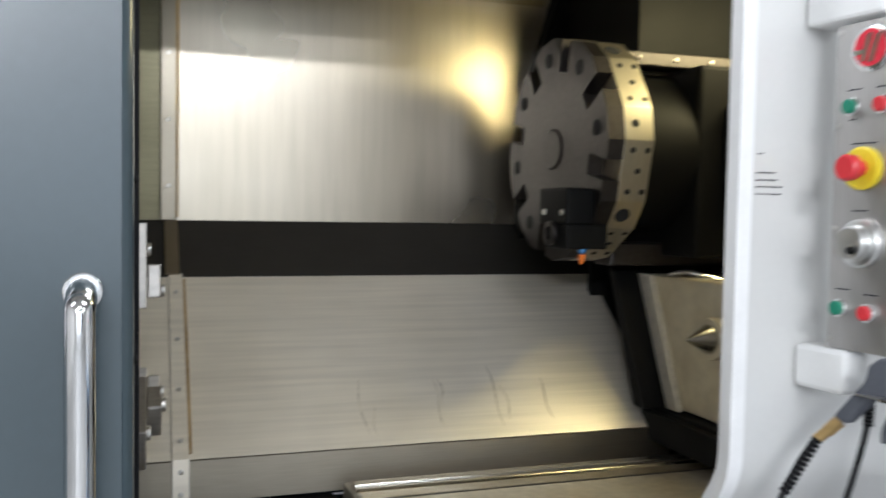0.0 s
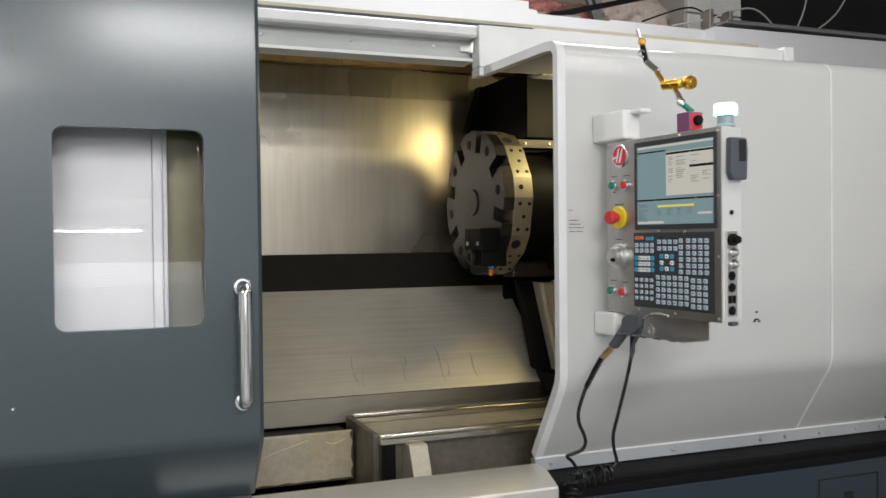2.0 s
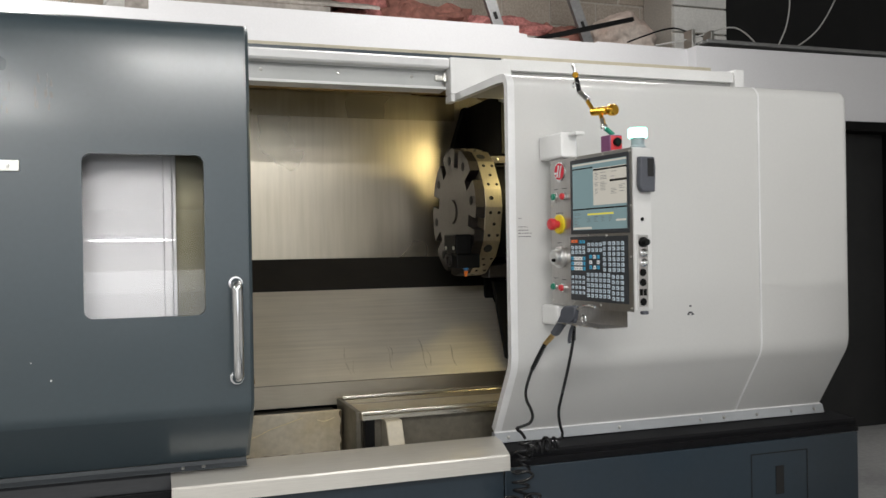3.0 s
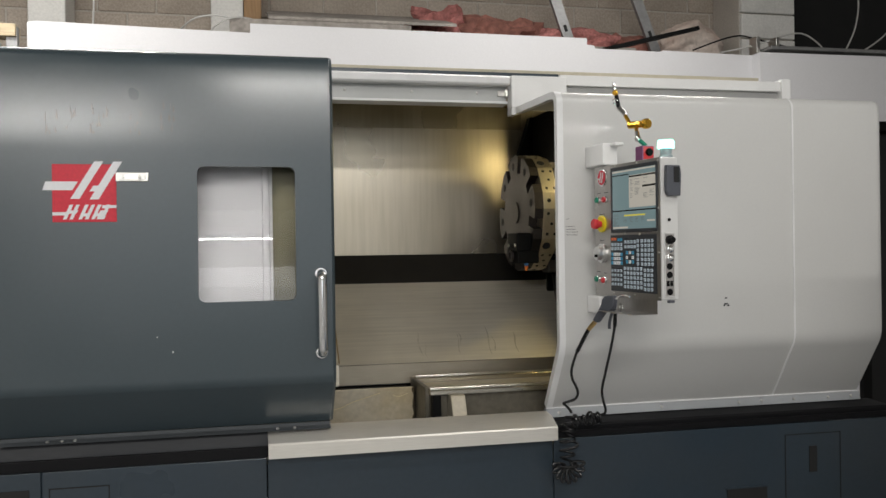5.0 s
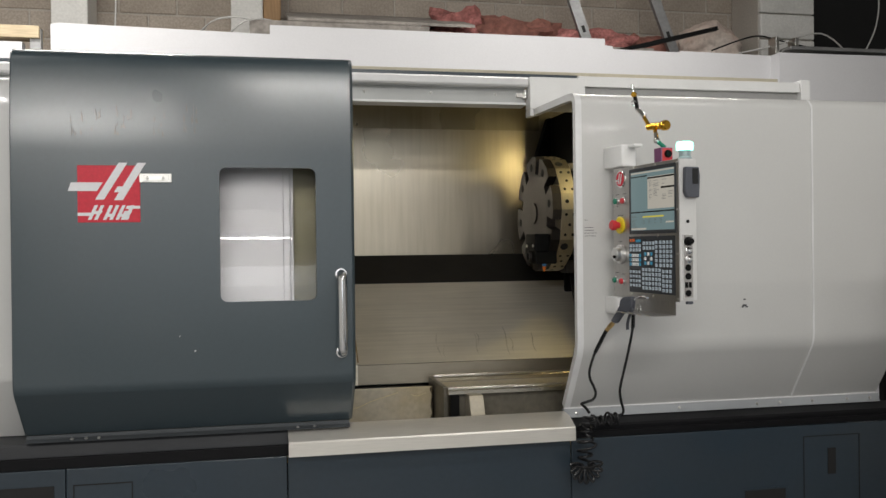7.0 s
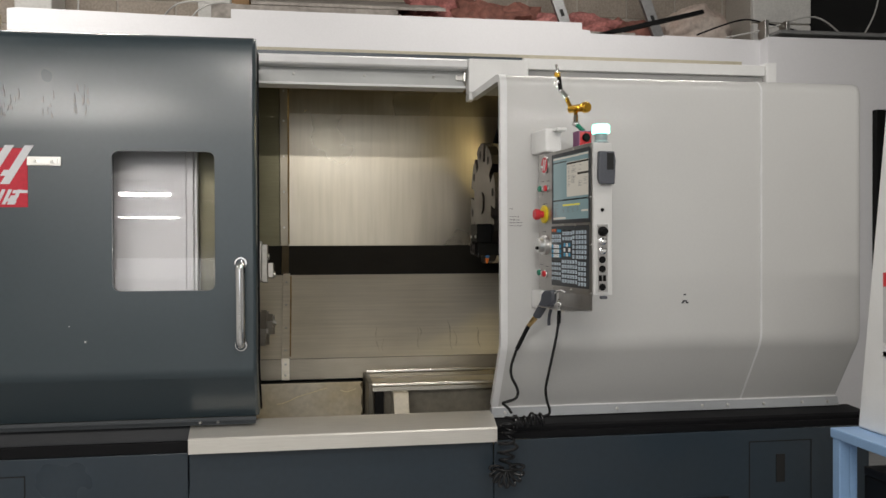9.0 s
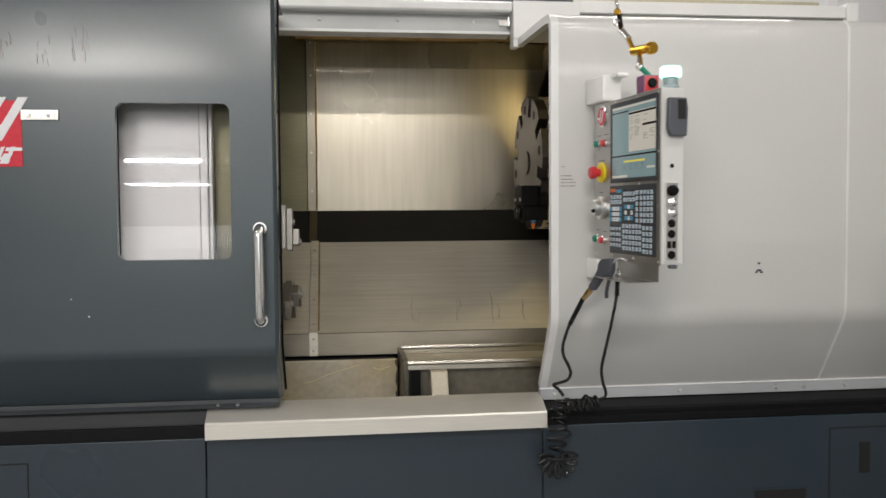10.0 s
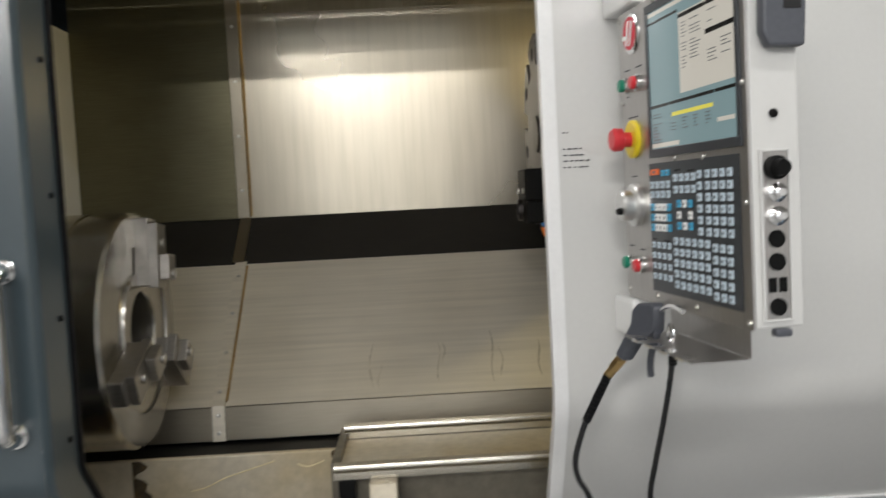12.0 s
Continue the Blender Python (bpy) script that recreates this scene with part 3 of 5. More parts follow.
part("roof_panel", box(-1.3, 2.3, 1.90, 2.69, 2.252, 2.27, 0.002), mat("oily_roof_panel", (0.55, 0.50, 0.38), 0.42, 0.1, 0.08, 30, 0.05, 0.3), inner, "oil-stained roof panel")
part("roof_trim", join(prism([(2.625, 2.215), (2.640, 2.212), (2.666, 2.240), (2.666, 2.251), (2.61, 2.251)], 0.0, 0.62), prism([(2.628, 2.218), (2.643, 2.215), (2.666, 2.240), (2.666, 2.251), (2.615, 2.251)], 0.625, 2.0)), RUST, inner, "brown oil-stained roof seam strip")
# added thin strip; its darker colour paints the header's shade on the back panel
part("header_shade_strip", box(0.0935, 1.2485, 2.6665, 2.6678, 2.084, 2.211, 0.0005), mat("header_shade_steel", (0.44, 0.395, 0.30), 0.28, 1.0, 0.08, 3, 0.0, 0.6, 2.5, 0, (12, 20, 0.8), (0.22, 0.19, 0.13)), inner, "thin added strip with the header's shade in its colour")
# added strip that shuts ceiling light out of the slot over the rail
part("header_closer", box(-1.6, 1.187, 1.880, 1.899, 2.2165, 2.2515, 0), BASE, inner)
part("tray_plate", box(-0.66, 0.431, 1.815, 1.835, 0.592, 0.764, 0.004), TAN, inner, "coolant-stained tray front plate")
part("tray_top", prism([(1.836, 0.735), (2.03, 0.735), (2.03, 0.742), (1.836, 0.745)], -0.66, 0.431), BLACK, inner)
part("trough_floor", box(-0.70, 2.3, 1.30, 2.60, 0.462, 0.48, 0), BLACK, inner)
part("trough_ledge", prism([(1.68, 0.50), (1.81, 0.54), (1.81, 0.56), (1.68, 0.52)], -0.66, 0.43), TAN, inner)
bed = part("bed", join(box(0.462, 2.25, 1.585, 1.945, 0.481, 0.768, 0.006), box(0.440, 0.461, 1.60, 1.95, 0.50, 0.790, 0.003)), mat("bed_casting_paint", (0.20, 0.18, 0.14), 0.45, 0.4, 0.15, 40, 0.1, 0.5, 6), inner, "oily machine bed")


def way(y, z, w=0.052, h=0.030):
    return prism([(y - w / 2, z - h), (y - w / 2, z - h * 0.45), (y - w * 0.32, z - h * 0.30), (y - w * 0.32, z - 0.003), (y - w * 0.28, z), (y + w * 0.28, z), (y + w * 0.32, z - 0.003), (y + w * 0.32, z - h * 0.30), (y + w / 2, z - h * 0.45), (y + w / 2, z - h)], 0.452, 2.25)


part("guide_way", way(1.890, 0.806), RAIL, inner, "bright ground steel guide way")
part("guide_way", way(1.570, 0.796), RAIL, inner, "bright ground steel guide way")
part("way_plate", box(0.455, 2.25, 1.60, 1.86, 0.769, 0.774, 0.001), TAN, inner)
part("bed_bracket", prism([(1.515, 0.764), (1.583, 0.764), (1.583, 0.50), (1.40, 0.50), (1.42, 0.56)], 0.535, 0.600, 0.004), TAN, inner, "stained bracket rib on the bed")
part("bed_end", prism([(1.545, 0.764), (1.583, 0.764), (1.583, 0.50), (1.545, 0.50)], 0.462, 0.500, 0.002), BLACK, inner)
rng = random.Random(4)
chips = bmesh.new()
for i in range(420):
    p = Vector((rng.uniform(-0.25, 0.42) if i < 300 else rng.uniform(0.65, 1.3), rng.uniform(1.42, 1.78), 0.487 + rng.uniform(0, 0.05)))
    a, w, l = rng.uniform(0, 6.28), rng.uniform(0.002, 0.004), rng.uniform(0.006, 0.016)
    dx, dy = Vector((math.cos(a), math.sin(a), rng.uniform(-0.4, 0.4))) * l, Vector((-math.sin(a), math.cos(a), rng.uniform(-0.5, 0.5))) * w
    vs = [chips.verts.new(p + v) for v in (-dx - dy, dx - dy, dx * 0.9 + dy + Vector((0, 0, l * 0.4)), -dx + dy)]
    chips.faces.new(vs)
whole("metal_chips", chips, SWARF, "brass-coloured turning chips in the trough", "chips", "stuff", 0)
whole("chip_heap", lump((0.98, 1.50, 0.50), (0.24, 0.09, 0.07), 7.0), TAN, "tan heap of wet chips below the bed", "chips")

# oil drips on the sloping panel: x, start and length up the slope
rng = random.Random(17)
for x, s0, l in ((0.52, 0.03, 0.17), (0.545, 0.02, 0.10), (0.72, 0.04, 0.15), (0.735, 0.10, 0.09), (0.88, 0.03, 0.20), (0.905, 0.05, 0.11), (1.02, 0.04, 0.14)):
    edge_l, edge_r = [], []
    for i in range(7):
        f = s0 + l * i / 6
        w = 0.0028 * math.sin(math.pi * (i + 0.4) / 6.8) * rng.uniform(0.6, 1.2) + 0.0004
        cx = x + 0.006 * math.sin(i * 0.9 + x * 40)
        edge_l.append((cx - w, f))
        edge_r.append((cx + w, f))
    drip = slab(edge_l + edge_r[::-1], -0.0004, 0.0004)
    drip.transform(Matrix.Translation((0, 2.024, 0.8513)) @ Matrix.Rotation(radians(90) - math.atan2(0.37, 0.45), 4, "X").inverted())
    part("oil_drip", drip, DRIP, inner)
# rust crust round the ends of the tray plate, and a dried coolant trace
for x_out, way_in, z0, z1, deep in ((-0.10, 1, 0.596, 0.762, 0.050), (0.4305, -1, 0.60, 0.762, 0.012)):
    n_ = 60
    rim = [(x_out + way_in * deep * max(0.12, 0.55 + 0.8 * noise.noise(Vector((i * 0.10, x_out * 9, 0))) + 0.10 * noise.noise(Vector((i * 0.3, 3.0, x_out)))), z0 + (z1 - z0) * i / (n_ - 1)) for i in range(n_)]
    part("rust_crust", slab([(x_out, z0)] + rim + [(x_out, z1)], 1.8138, 1.8148), CRUST, inner, "ragged black-brown crust")
rim = [(-0.10 + 0.53 * i / 70, 0.600 + 0.004 * noise.noise(Vector((i * 0.22, 7.0, 0)))) for i in range(71)]
part("rust_crust", slab([(-0.10, 0.594)] + rim + [(0.43, 0.594)], 1.8126, 1.8136), CRUST, inner, "ragged black-brown crust")
for pts in ([(0.05, 0.675), (0.09, 0.683), (0.14, 0.705), (0.20, 0.722), (0.27, 0.742)], [(0.33, 0.730), (0.36, 0.722), (0.40, 0.735)]):
    part("coolant_trace", tube([(x, 1.8148, z) for x, z in pts], 0.0018, 6, 5), RESIDUE, inner, "pale dried coolant trace")

for x in (0.370, 0.490):
    part("panel_crease", box(x, x + 0.0025, 2.6672, 2.6685, 1.372, 2.20, 0), LINER, inner)
# black sheets added to stand for the unlit space round the tailstock
part("tail_dark_sheet", box(1.345, 2.25, 2.215, 2.235, 0.78, 1.271, 0.002), BLACK, inner, "added black sheet for the dark space behind the tailstock")
part("end_dark_sheet", box(1.95, 1.97, 1.45, 2.66, 0.49, 2.05, 0.002), BLACK, inner, "added black sheet for the dark tail end")

part("rear_cover", box(-2.35, 2.46, 2.86, 2.88, 0.461, 2.28, 0.003), BASE, inner, "dark rear cover")
part("top_cover", box(-2.35, 2.46, 2.21, 2.859, 2.272, 2.285, 0.003), PAINT, inner, "grey top cover")
part("tail_cover", box(2.30, 2.32, 1.40, 2.859, 0.49, 2.05, 0.003), BLACK, inner, "black tail end cover")
part("head_cover", box(-2.36, -2.34, 1.40, 2.859, 0.461, 2.271, 0.003), BASE, inner, "dark headstock end cover")
# two more added black sheets keep the rear space dark
part("rear_dark_sheet", box(1.345, 2.29, 2.70, 2.72, 0.78, 2.20, 0.002), BLACK, inner, "added black sheet for the dark rear space")
part("rear_dark_sheet", box(1.30, 1.97, 2.40, 2.42, 0.49, 1.30, 0.002), BLACK, inner, "added black sheet for the dark rear space")

# ---- the lathe: header rail over the opening ----
head = lathe
part("rail_face", prism([(1.842, 2.098), (1.842, 2.172), (1.90, 2.172), (1.90, 2.098)], -1.6, 0.907), mat("header_grey_paint", (0.50, 0.51, 0.50), 0.35, grain=0.02, scale=200, stain=0.15), head)
part("rail_lip", prism([(1.775, 2.180), (1.783, 2.172), (1.90, 2.172), (1.90, 2.216), (1.785, 2.216), (1.775, 2.208)], -1.6, 0.905), TRIM, head)
part("rail_foot", prism([(1.815, 2.090), (1.90, 2.086), (1.90, 2.097), (1.815, 2.101)], -1.6, 0.905), TRIM, head)
bolts(head, [(-0.19, 1.842, 2.142), (0.131, 1.842, 2.142), (0.445, 1.842, 2.142), (0.76, 1.842, 2.142)])
part("end_bracket", join(box(0.862, 0.904, 1.832, 1.841, 2.128, 2.152, 0.002), box(0.893, 0.904, 1.80, 1.831, 2.118, 2.160, 0.002)), BOLT, head, "small steel end bracket")
blockp = lathe
part("shell", box(0.908, 1.186, 1.762, 1.835, 2.062, 2.216, 0.005), WHITE, blockp)
part("shell_top", box(0.910, 1.184, 1.836, 1.899, 2.204, 2.2155, 0.001), WHITE, blockp)
part("lower_flange", box(0.908, 0.935, 1.762, 1.835, 2.030, 2.061, 0.003), WHITE, blockp)
rail2 = lathe
part("rail_bar", box(1.188, 2.40, 1.86, 1.92, 2.195, 2.246, 0.003), WHITE, rail2)
# shade below the rail bar is put into the web's darker grey
part("rail_web", box(1.188, 2.40, 1.885, 1.92, 2.066, 2.194, 0.002), mat("web_grey_with_shade", (0.34, 0.34, 0.33), 0.5), rail2)
part("rail_end", box(2.402, 2.455, 1.85, 1.94, 2.066, 2.258, 0.004), WHITE, rail2)

# ---- the lathe: fixed enclosure front ----
encl = lathe
LOW = [(1.387, 0.712)] + arc(1.352, 1.024, 0.140, 212.8, 180, 8)
UP = arc(1.262, 1.997, 0.050, 180, 108, 6) + [(1.30, 2.050), (1.80, 2.062)]
PROFILE = LOW + [(1.212, 1.25), (1.212, 1.6)] + UP
part("front_skin", sheet(PROFILE, 0.004, 0.953, 2.0123), PAINT, encl)
# end skin with a rounded corner
bm = bmesh.new()
cols = [(2.0207, 0.0), (2.2, 0.0), (2.440, 0.0)] + [(2.440 + 0.040 * math.sin(radians(a)), 0.040 * (1 - math.cos(radians(a)))) for a in (15, 30, 45, 60, 75, 90)] + [(2.48, 0.30), (2.48, 0.9)]
grid = []
for y, z in PROFILE:
    grid.append([bm.verts.new((x, max(y, 0) + dy if dy < 0.2 else max(1.262 + dy, y + 0.040), z)) for x, dy in cols])
for a, b in zip(grid, grid[1:]):
    for i in range(len(cols) - 1):
        bm.faces.new((a[i], a[i + 1], b[i + 1], b[i]))
part("end_skin", bm, PAINT, encl)
# added strip to keep work light from leaking up behind the skin
part("roof_closer", box(1.187, 2.30, 1.801, 1.884, 2.056, 2.0655, 0), PAINT, encl)
part("seam_lip", sheet([(y - 0.003 if z < 2.02 else y, z + (0.0015 if z >= 2.02 else 0)) for y, z in PROFILE], 0.006, 2.0125, 2.0205), TRIM, encl, "pale lip along the panel seam")
part("edge_trim", sheet([(y - 0.003 if z < 2.02 else y, z + (0.003 if z >= 2.02 else 0)) for y, z in PROFILE], 0.030, 0.925, 0.9525), TRIM, encl, "pale rounded edge trim")
part("foot_flange", prism([(1.382, 0.709), (1.372, 0.674), (1.376, 0.672), (1.41, 0.672), (1.41, 0.709)], 0.925, 2.47), mat("flange_paint", (0.36, 0.375, 0.39), 0.4, grain=0.03, scale=200, stain=0.2), encl)
part("foot_line", box(0.925, 2.46, 1.380, 1.392, 0.7095, 0.7145, 0.002), TRIM, encl)
bolts(encl, [(x, 1.377, 0.691) for x in (0.98, 1.46, 1.84, 1.955, 2.12, 2.30, 2.42)], (0, -0.96, 0.27))
part("work_light_lens", box(1.42, 1.86, 1.62, 1.80, 2.040, 2.046, 0.002), DIFFUSE, encl, "warm glowing work light panel")
part("work_light_frame", join(box(1.40, 1.88, 1.60, 1.618, 2.036, 2.048, 0.002), box(1.40, 1.88, 1.802, 1.82, 2.036, 2.048, 0.002)), BOLT, encl)
part("chip_mark", join(box(1.680, 1.690, 1.2105, 1.2118, 1.172, 1.178, 0), box(1.676, 1.694, 1.2105, 1.2118, 1.147, 1.153, 0), box(1.690, 1.700, 1.2105, 1.2118, 1.140, 1.146, 0), box(1.672, 1.680, 1.2105, 1.2118, 1.140, 1.147, 0)), INK, encl, "small dark paint chips")
rng = random.Random(9)
bars = []
for r, z in enumerate((1.518, 1.487, 1.475, 1.464, 1.452)):
    x = 0.962
    for k in range(2 if r == 0 else 4 + r // 3):
        w = rng.uniform(0.003, 0.007) if r == 0 else rng.uniform(0.004, 0.011)
        bars.append(box(x, x + w, 1.2105, 1.2118, z, z + 0.0022, 0))
        x += w + rng.uniform(0.002, 0.005)
part("marker_note", join(*bars), INK, encl, "small rows of dark marker writing", kind="stuff")

left = lathe
part("fixed_skin", sheet([(1.385, 0.715)] + arc(1.30, 0.96, 0.05, 212, 180, 4) + [(1.25, 1.95)] + arc(1.30, 2.01, 0.05, 180, 100, 5) + [(1.77, 2.06)], 0.004, -2.35, -0.262), PAINT, left)
part("inner_guard", box(-0.221, -0.10, 1.330, 1.336, 0.98, 2.0, 0.001), DULL, left, "dull steel inner guard")
part("folded_edge", join(box(-0.261, -0.235, 1.252, 1.30, 0.98, 2.0, 0.003), box(-0.234, -0.222, 1.266, 1.31, 0.98, 2.0, 0.002)), PAINT, left, "folded panel edge")

# ---- sill plate ----
whole("door_sill", prism([(1.188, 0.617), (1.188, 0.668), (1.192, 0.674), (1.262, 0.706), (1.330, 0.712), (1.330, 0.700), (1.255, 0.6955), (1.2, 0.668), (1.2, 0.617)], -0.252, 0.905), SILL, "bright stainless folded sill plate below the door opening", "sill")

# ---- sliding door ----
door = thing("sliding_door", (-0.6, 1.15, 0.735), "dark slate painted sliding machine door, slid open", "machine door")
X0, X1 = -1.20, -0.012
DLOW = [(1.262, 0.738)] + arc(1.172, 0.946, 0.072, 212, 180, 5)
DUP = [(1.100, 1.785), (1.1006, 1.82), (1.1023, 1.87), (1.1055, 1.94), (1.1095, 2.01), (1.1135, 2.07)] + arc(1.160, 2.093, 0.043, 170, 90, 6) + [(1.25, 2.137), (1.80, 2.145)]
WX0, WX1, WZ0, WZ1, WR = -0.494, -0.144, 1.221, 1.715, 0.026
OX0, OX1, OZ0, OZ1 = -0.56, -0.09, 1.16, 1.78


def window_loop(grow=0.0, n=5):
    pts = []
    for cx, cz, a0 in ((WX1 - WR, WZ1 - WR, 0), (WX0 + WR, WZ1 - WR, 90), (WX0 + WR, WZ0 + WR, 180), (WX1 - WR, WZ0 + WR, 270)):
        for i in range(n + 1):
            a = radians(a0 + 90 * i / n)
            pts.append((cx + (WR + grow) * math.cos(a), cz + (WR + grow) * math.sin(a)))
    return pts


bm = bmesh.new()
lines = [DLOW + [(1.10, OZ0)], [(1.10, OZ1)] + DUP]
for xa, xb, prof in ((X0, OX0, DLOW + [(1.10, OZ0), (1.10, OZ1)] + DUP), (OX1, X1, DLOW + [(1.10, OZ0), (1.10, OZ1)] + DUP), (OX0, OX1, lines[0]), (OX0, OX1, lines[1])):
    a = [bm.verts.new((xa, y, z)) for y, z in prof]
    b = [bm.verts.new((xb, y, z)) for y, z in prof]
    for i in range(len(prof) - 1):
        bm.faces.new((a[i], b[i], b[i + 1], a[i + 1]))
inner_pts = window_loop()
n = len(inner_pts)
corner = [(OX1, OZ1), (OX0, OZ1), (OX0, OZ0), (OX1, OZ0)]
outer_pts = [corner[i // 6] for i in range(n)]
vi = [bm.verts.new((x, 1.10, z)) for x, z in inner_pts]
vo = [bm.verts.new((x, 1.10, z)) for x, z in outer_pts]
vb = [bm.verts.new((x, 1.125, z)) for x, z in inner_pts]
for i in range(n):
    j = (i + 1) % n
    if i // 6 == j // 6:
        bm.faces.new((vi[i], vi[j], vo[i]))
    else:
        bm.faces.new((vi[i], vi[j], vo[j], vo[i]))
    bm.faces.new((vi[j], vi[i], vb[i], vb[j]))
bmesh.ops.remove_doubles(bm, verts=bm.verts, dist=0.0005)
part("door_skin", bm, DARK, door)
# folded right edge with its screws, and the left edge
EDGE = DLOW + [(1.10, 1.4)] + DUP[:-2]
back = [(min(y + 0.125, 1.38), z - (0.03 if z > 2.05 else 0)) for y, z in EDGE]
for nm, xs in (("edge_fold", (-0.0115, -0.006, 0.0)), ("edge_fold", (-1.2005, -1.204, -1.207))):
    bm = bmesh.new()
    r0 = [bm.verts.new((xs[0], y, z)) for y, z in EDGE]
    r1 = [bm.verts.new((xs[1], y + 0.003, z)) for y, z in EDGE]
    r2 = [bm.verts.new((xs[2], y + 0.014, z)) for y, z in EDGE]
    r3 = [bm.verts.new((xs[2], y, z)) for y, z in back]
    r4 = [bm.verts.new((xs[2] - (0.03 if xs[2] > -0.5 else -0.03), y, z)) for y, z in back]
    for a, b in ((r0, r1), (r1, r2), (r2, r3), (r3, r4)):
        for i in range(len(a) - 1):
            bm.faces.new((a[i], b[i], b[i + 1], a[i + 1]))
    part(nm, bm, DARK, door)
dark_bolt = finish(spin((0, 0, 0), (0, -1, 0), [(0.006, 0), (0.006, 0.003), (0.004, 0.005), (0.002, 0.005)], 10), "screw", BLACK)
bolts(door, [(0.0, 1.190, z) for z in (0.99, 1.22, 1.45, 1.70, 1.98)], (1, 0, 0), dark_bolt, "screw")
part("rubber_seal", sheet([(y + 0.128, z) for y, z in EDGE[:-6]], 0.012, -0.02, 0.006), RUBBER, door, "black rubber edge seal")
part("bottom_flange", prism([(1.262, 0.735), (1.262, 0.722), (1.235, 0.7145), (1.235, 0.713), (1.30, 0.713), (1.30, 0.735)], X0, X1), mat("flange_dark_paint", (0.07, 0.078, 0.085), 0.4, grain=0.05, scale=200), door)
bolts(door, [(x, 1.246, 0.719) for x in (-1.04, -0.99, -0.945, -0.215, -0.150)], (0, -0.3, 0.95))
# the pane leans slightly in its frame
pane = slab([(WX0 - 0.012, WZ0 - 0.012), (WX1 + 0.012, WZ0 - 0.012), (WX1 + 0.012, WZ1 + 0.012), (WX0 - 0.012, WZ1 + 0.012)], -0.002, 0.002)
mid = Vector(((WX0 + WX1) / 2, 1.155, (WZ0 + WZ1) / 2))
PANE_TILT = -6.0
pane.transform(Matrix.Translation(mid) @ Matrix.Rotation(radians(PANE_TILT), 4, "X") @ Matrix.Translation((-mid.x, 0, -mid.z)))
pn = part("window_pane", pane, PANE, door, "hazy polycarbonate window pane")
pn.visible_shadow = False
part("pane_frame", join(box(WX0 - 0.03, WX1 + 0.03, 1.190, 1.196, WZ1 + 0.012, WZ1 + 0.04, 0), box(WX0 - 0.03, WX1 + 0.03, 1.190, 1.196, WZ0 - 0.04, WZ0 - 0.012, 0), box(WX0 - 0.03, WX0 - 0.012, 1.190, 1.196, WZ0 - 0.012, WZ1 + 0.012, 0), box(WX1 + 0.012, WX1 + 0.03, 1.190, 1.196, WZ0 - 0.012, WZ1 + 0.012, 0)), BLACK, door)
# pull handle
hx, hz0, hz1 = -0.054, 1.024, 1.318
hd = part("pull_handle", tube([(hx, 1.099, hz0), (hx, 1.075, hz0 + 0.001), (hx, 1.056, hz0 + 0.010), (hx, 1.048, hz0 + 0.03), (hx, 1.047, (hz0 + hz1) / 2), (hx, 1.048, hz1 - 0.03), (hx, 1.056, hz1 - 0.010), (hx, 1.075, hz1 - 0.001), (hx, 1.099, hz1)], 0.0170, 16, 8), CHROME, door, "polished chrome pull handle")
for z in (hz0, hz1):
    part("handle_collar", cyl((hx, 1.0995, z), (0, -1, 0), 0.0225, 0.008, 20, 0.002), CHROME, hd)
# emblem: red square with slanting pale bars
lg = part("emblem", box(-0.982, -0.770, 1.0975, 1.0995, 1.516, 1.719, 0.0008, 1), LOGORED, door, "red square emblem with slanted pale bars")


def bar(pts, y=1.0965):
    return slab([(-0.982 + 0.212 * u, 1.719 - 0.203 * v) for u, v in pts], y - 0.0008, y + 0.0008)


def para(u0, u1, v0, v1, lean):
    return bar([(u0 + lean, v0), (u1 + lean, v0), (u1, v1), (u0, v1)])


PALE = mat("pale_sticker", (0.74, 0.74, 0.76), 0.4, grain=0.03, scale=90, stain=0.1)
part("emblem_bar", join(bar([(0.66, -0.05), (0.80, -0.05), (0.42, 0.60), (0.28, 0.60)]), bar([(-0.10, 0.30), (0.40, 0.30), (0.31, 0.45), (-0.15, 0.45)]), bar([(0.96, -0.05), (1.10, -0.05), (0.72, 0.61), (0.58, 0.61)]), bar([(0.64, 0.37), (0.755, 0.37), (0.70, 0.47), (0.58, 0.47)], 1.0963)), PALE, lg)
low = [para(0.0, 0.22, 0.83, 0.885, 0.0), para(0.78, 1.0, 0.71, 0.76, 0.0)]
for u in (0.16, 0.26, 0.40, 0.50, 0.60, 0.74):
    low.append(para(u, u + 0.055, 0.70, 0.955, 0.11))
for u, v in ((0.25, 0.80), (0.44, 0.85), (0.64, 0.85), (0.76, 0.71), (0.72, 0.80), (0.68, 0.90)):
    low.append(para(u, u + 0.12, v, v + 0.055, 0.03))
for i, b in enumerate(low):
    bmesh.ops.translate(b, vec=(0, -0.00002 * i, 0), verts=b.verts)
part("emblem_lettering", join(*low), PALE, lg, "pale slanted bars")
lt = part("latch_plate", join(box(-0.772, -0.660, 1.093, 1.0995, 1.659, 1.691, 0.002), box(-0.762, -0.670, 1.089, 1.093, 1.665, 1.683, 0.001)), BOLT, door, "small steel latch plate")
bolts(lt, [(-0.745, 1.089, 1.674), (-0.690, 1.089, 1.674)], (0, -1, 0), small_bolt, "screw")
rng = random.Random(21)
sc = []
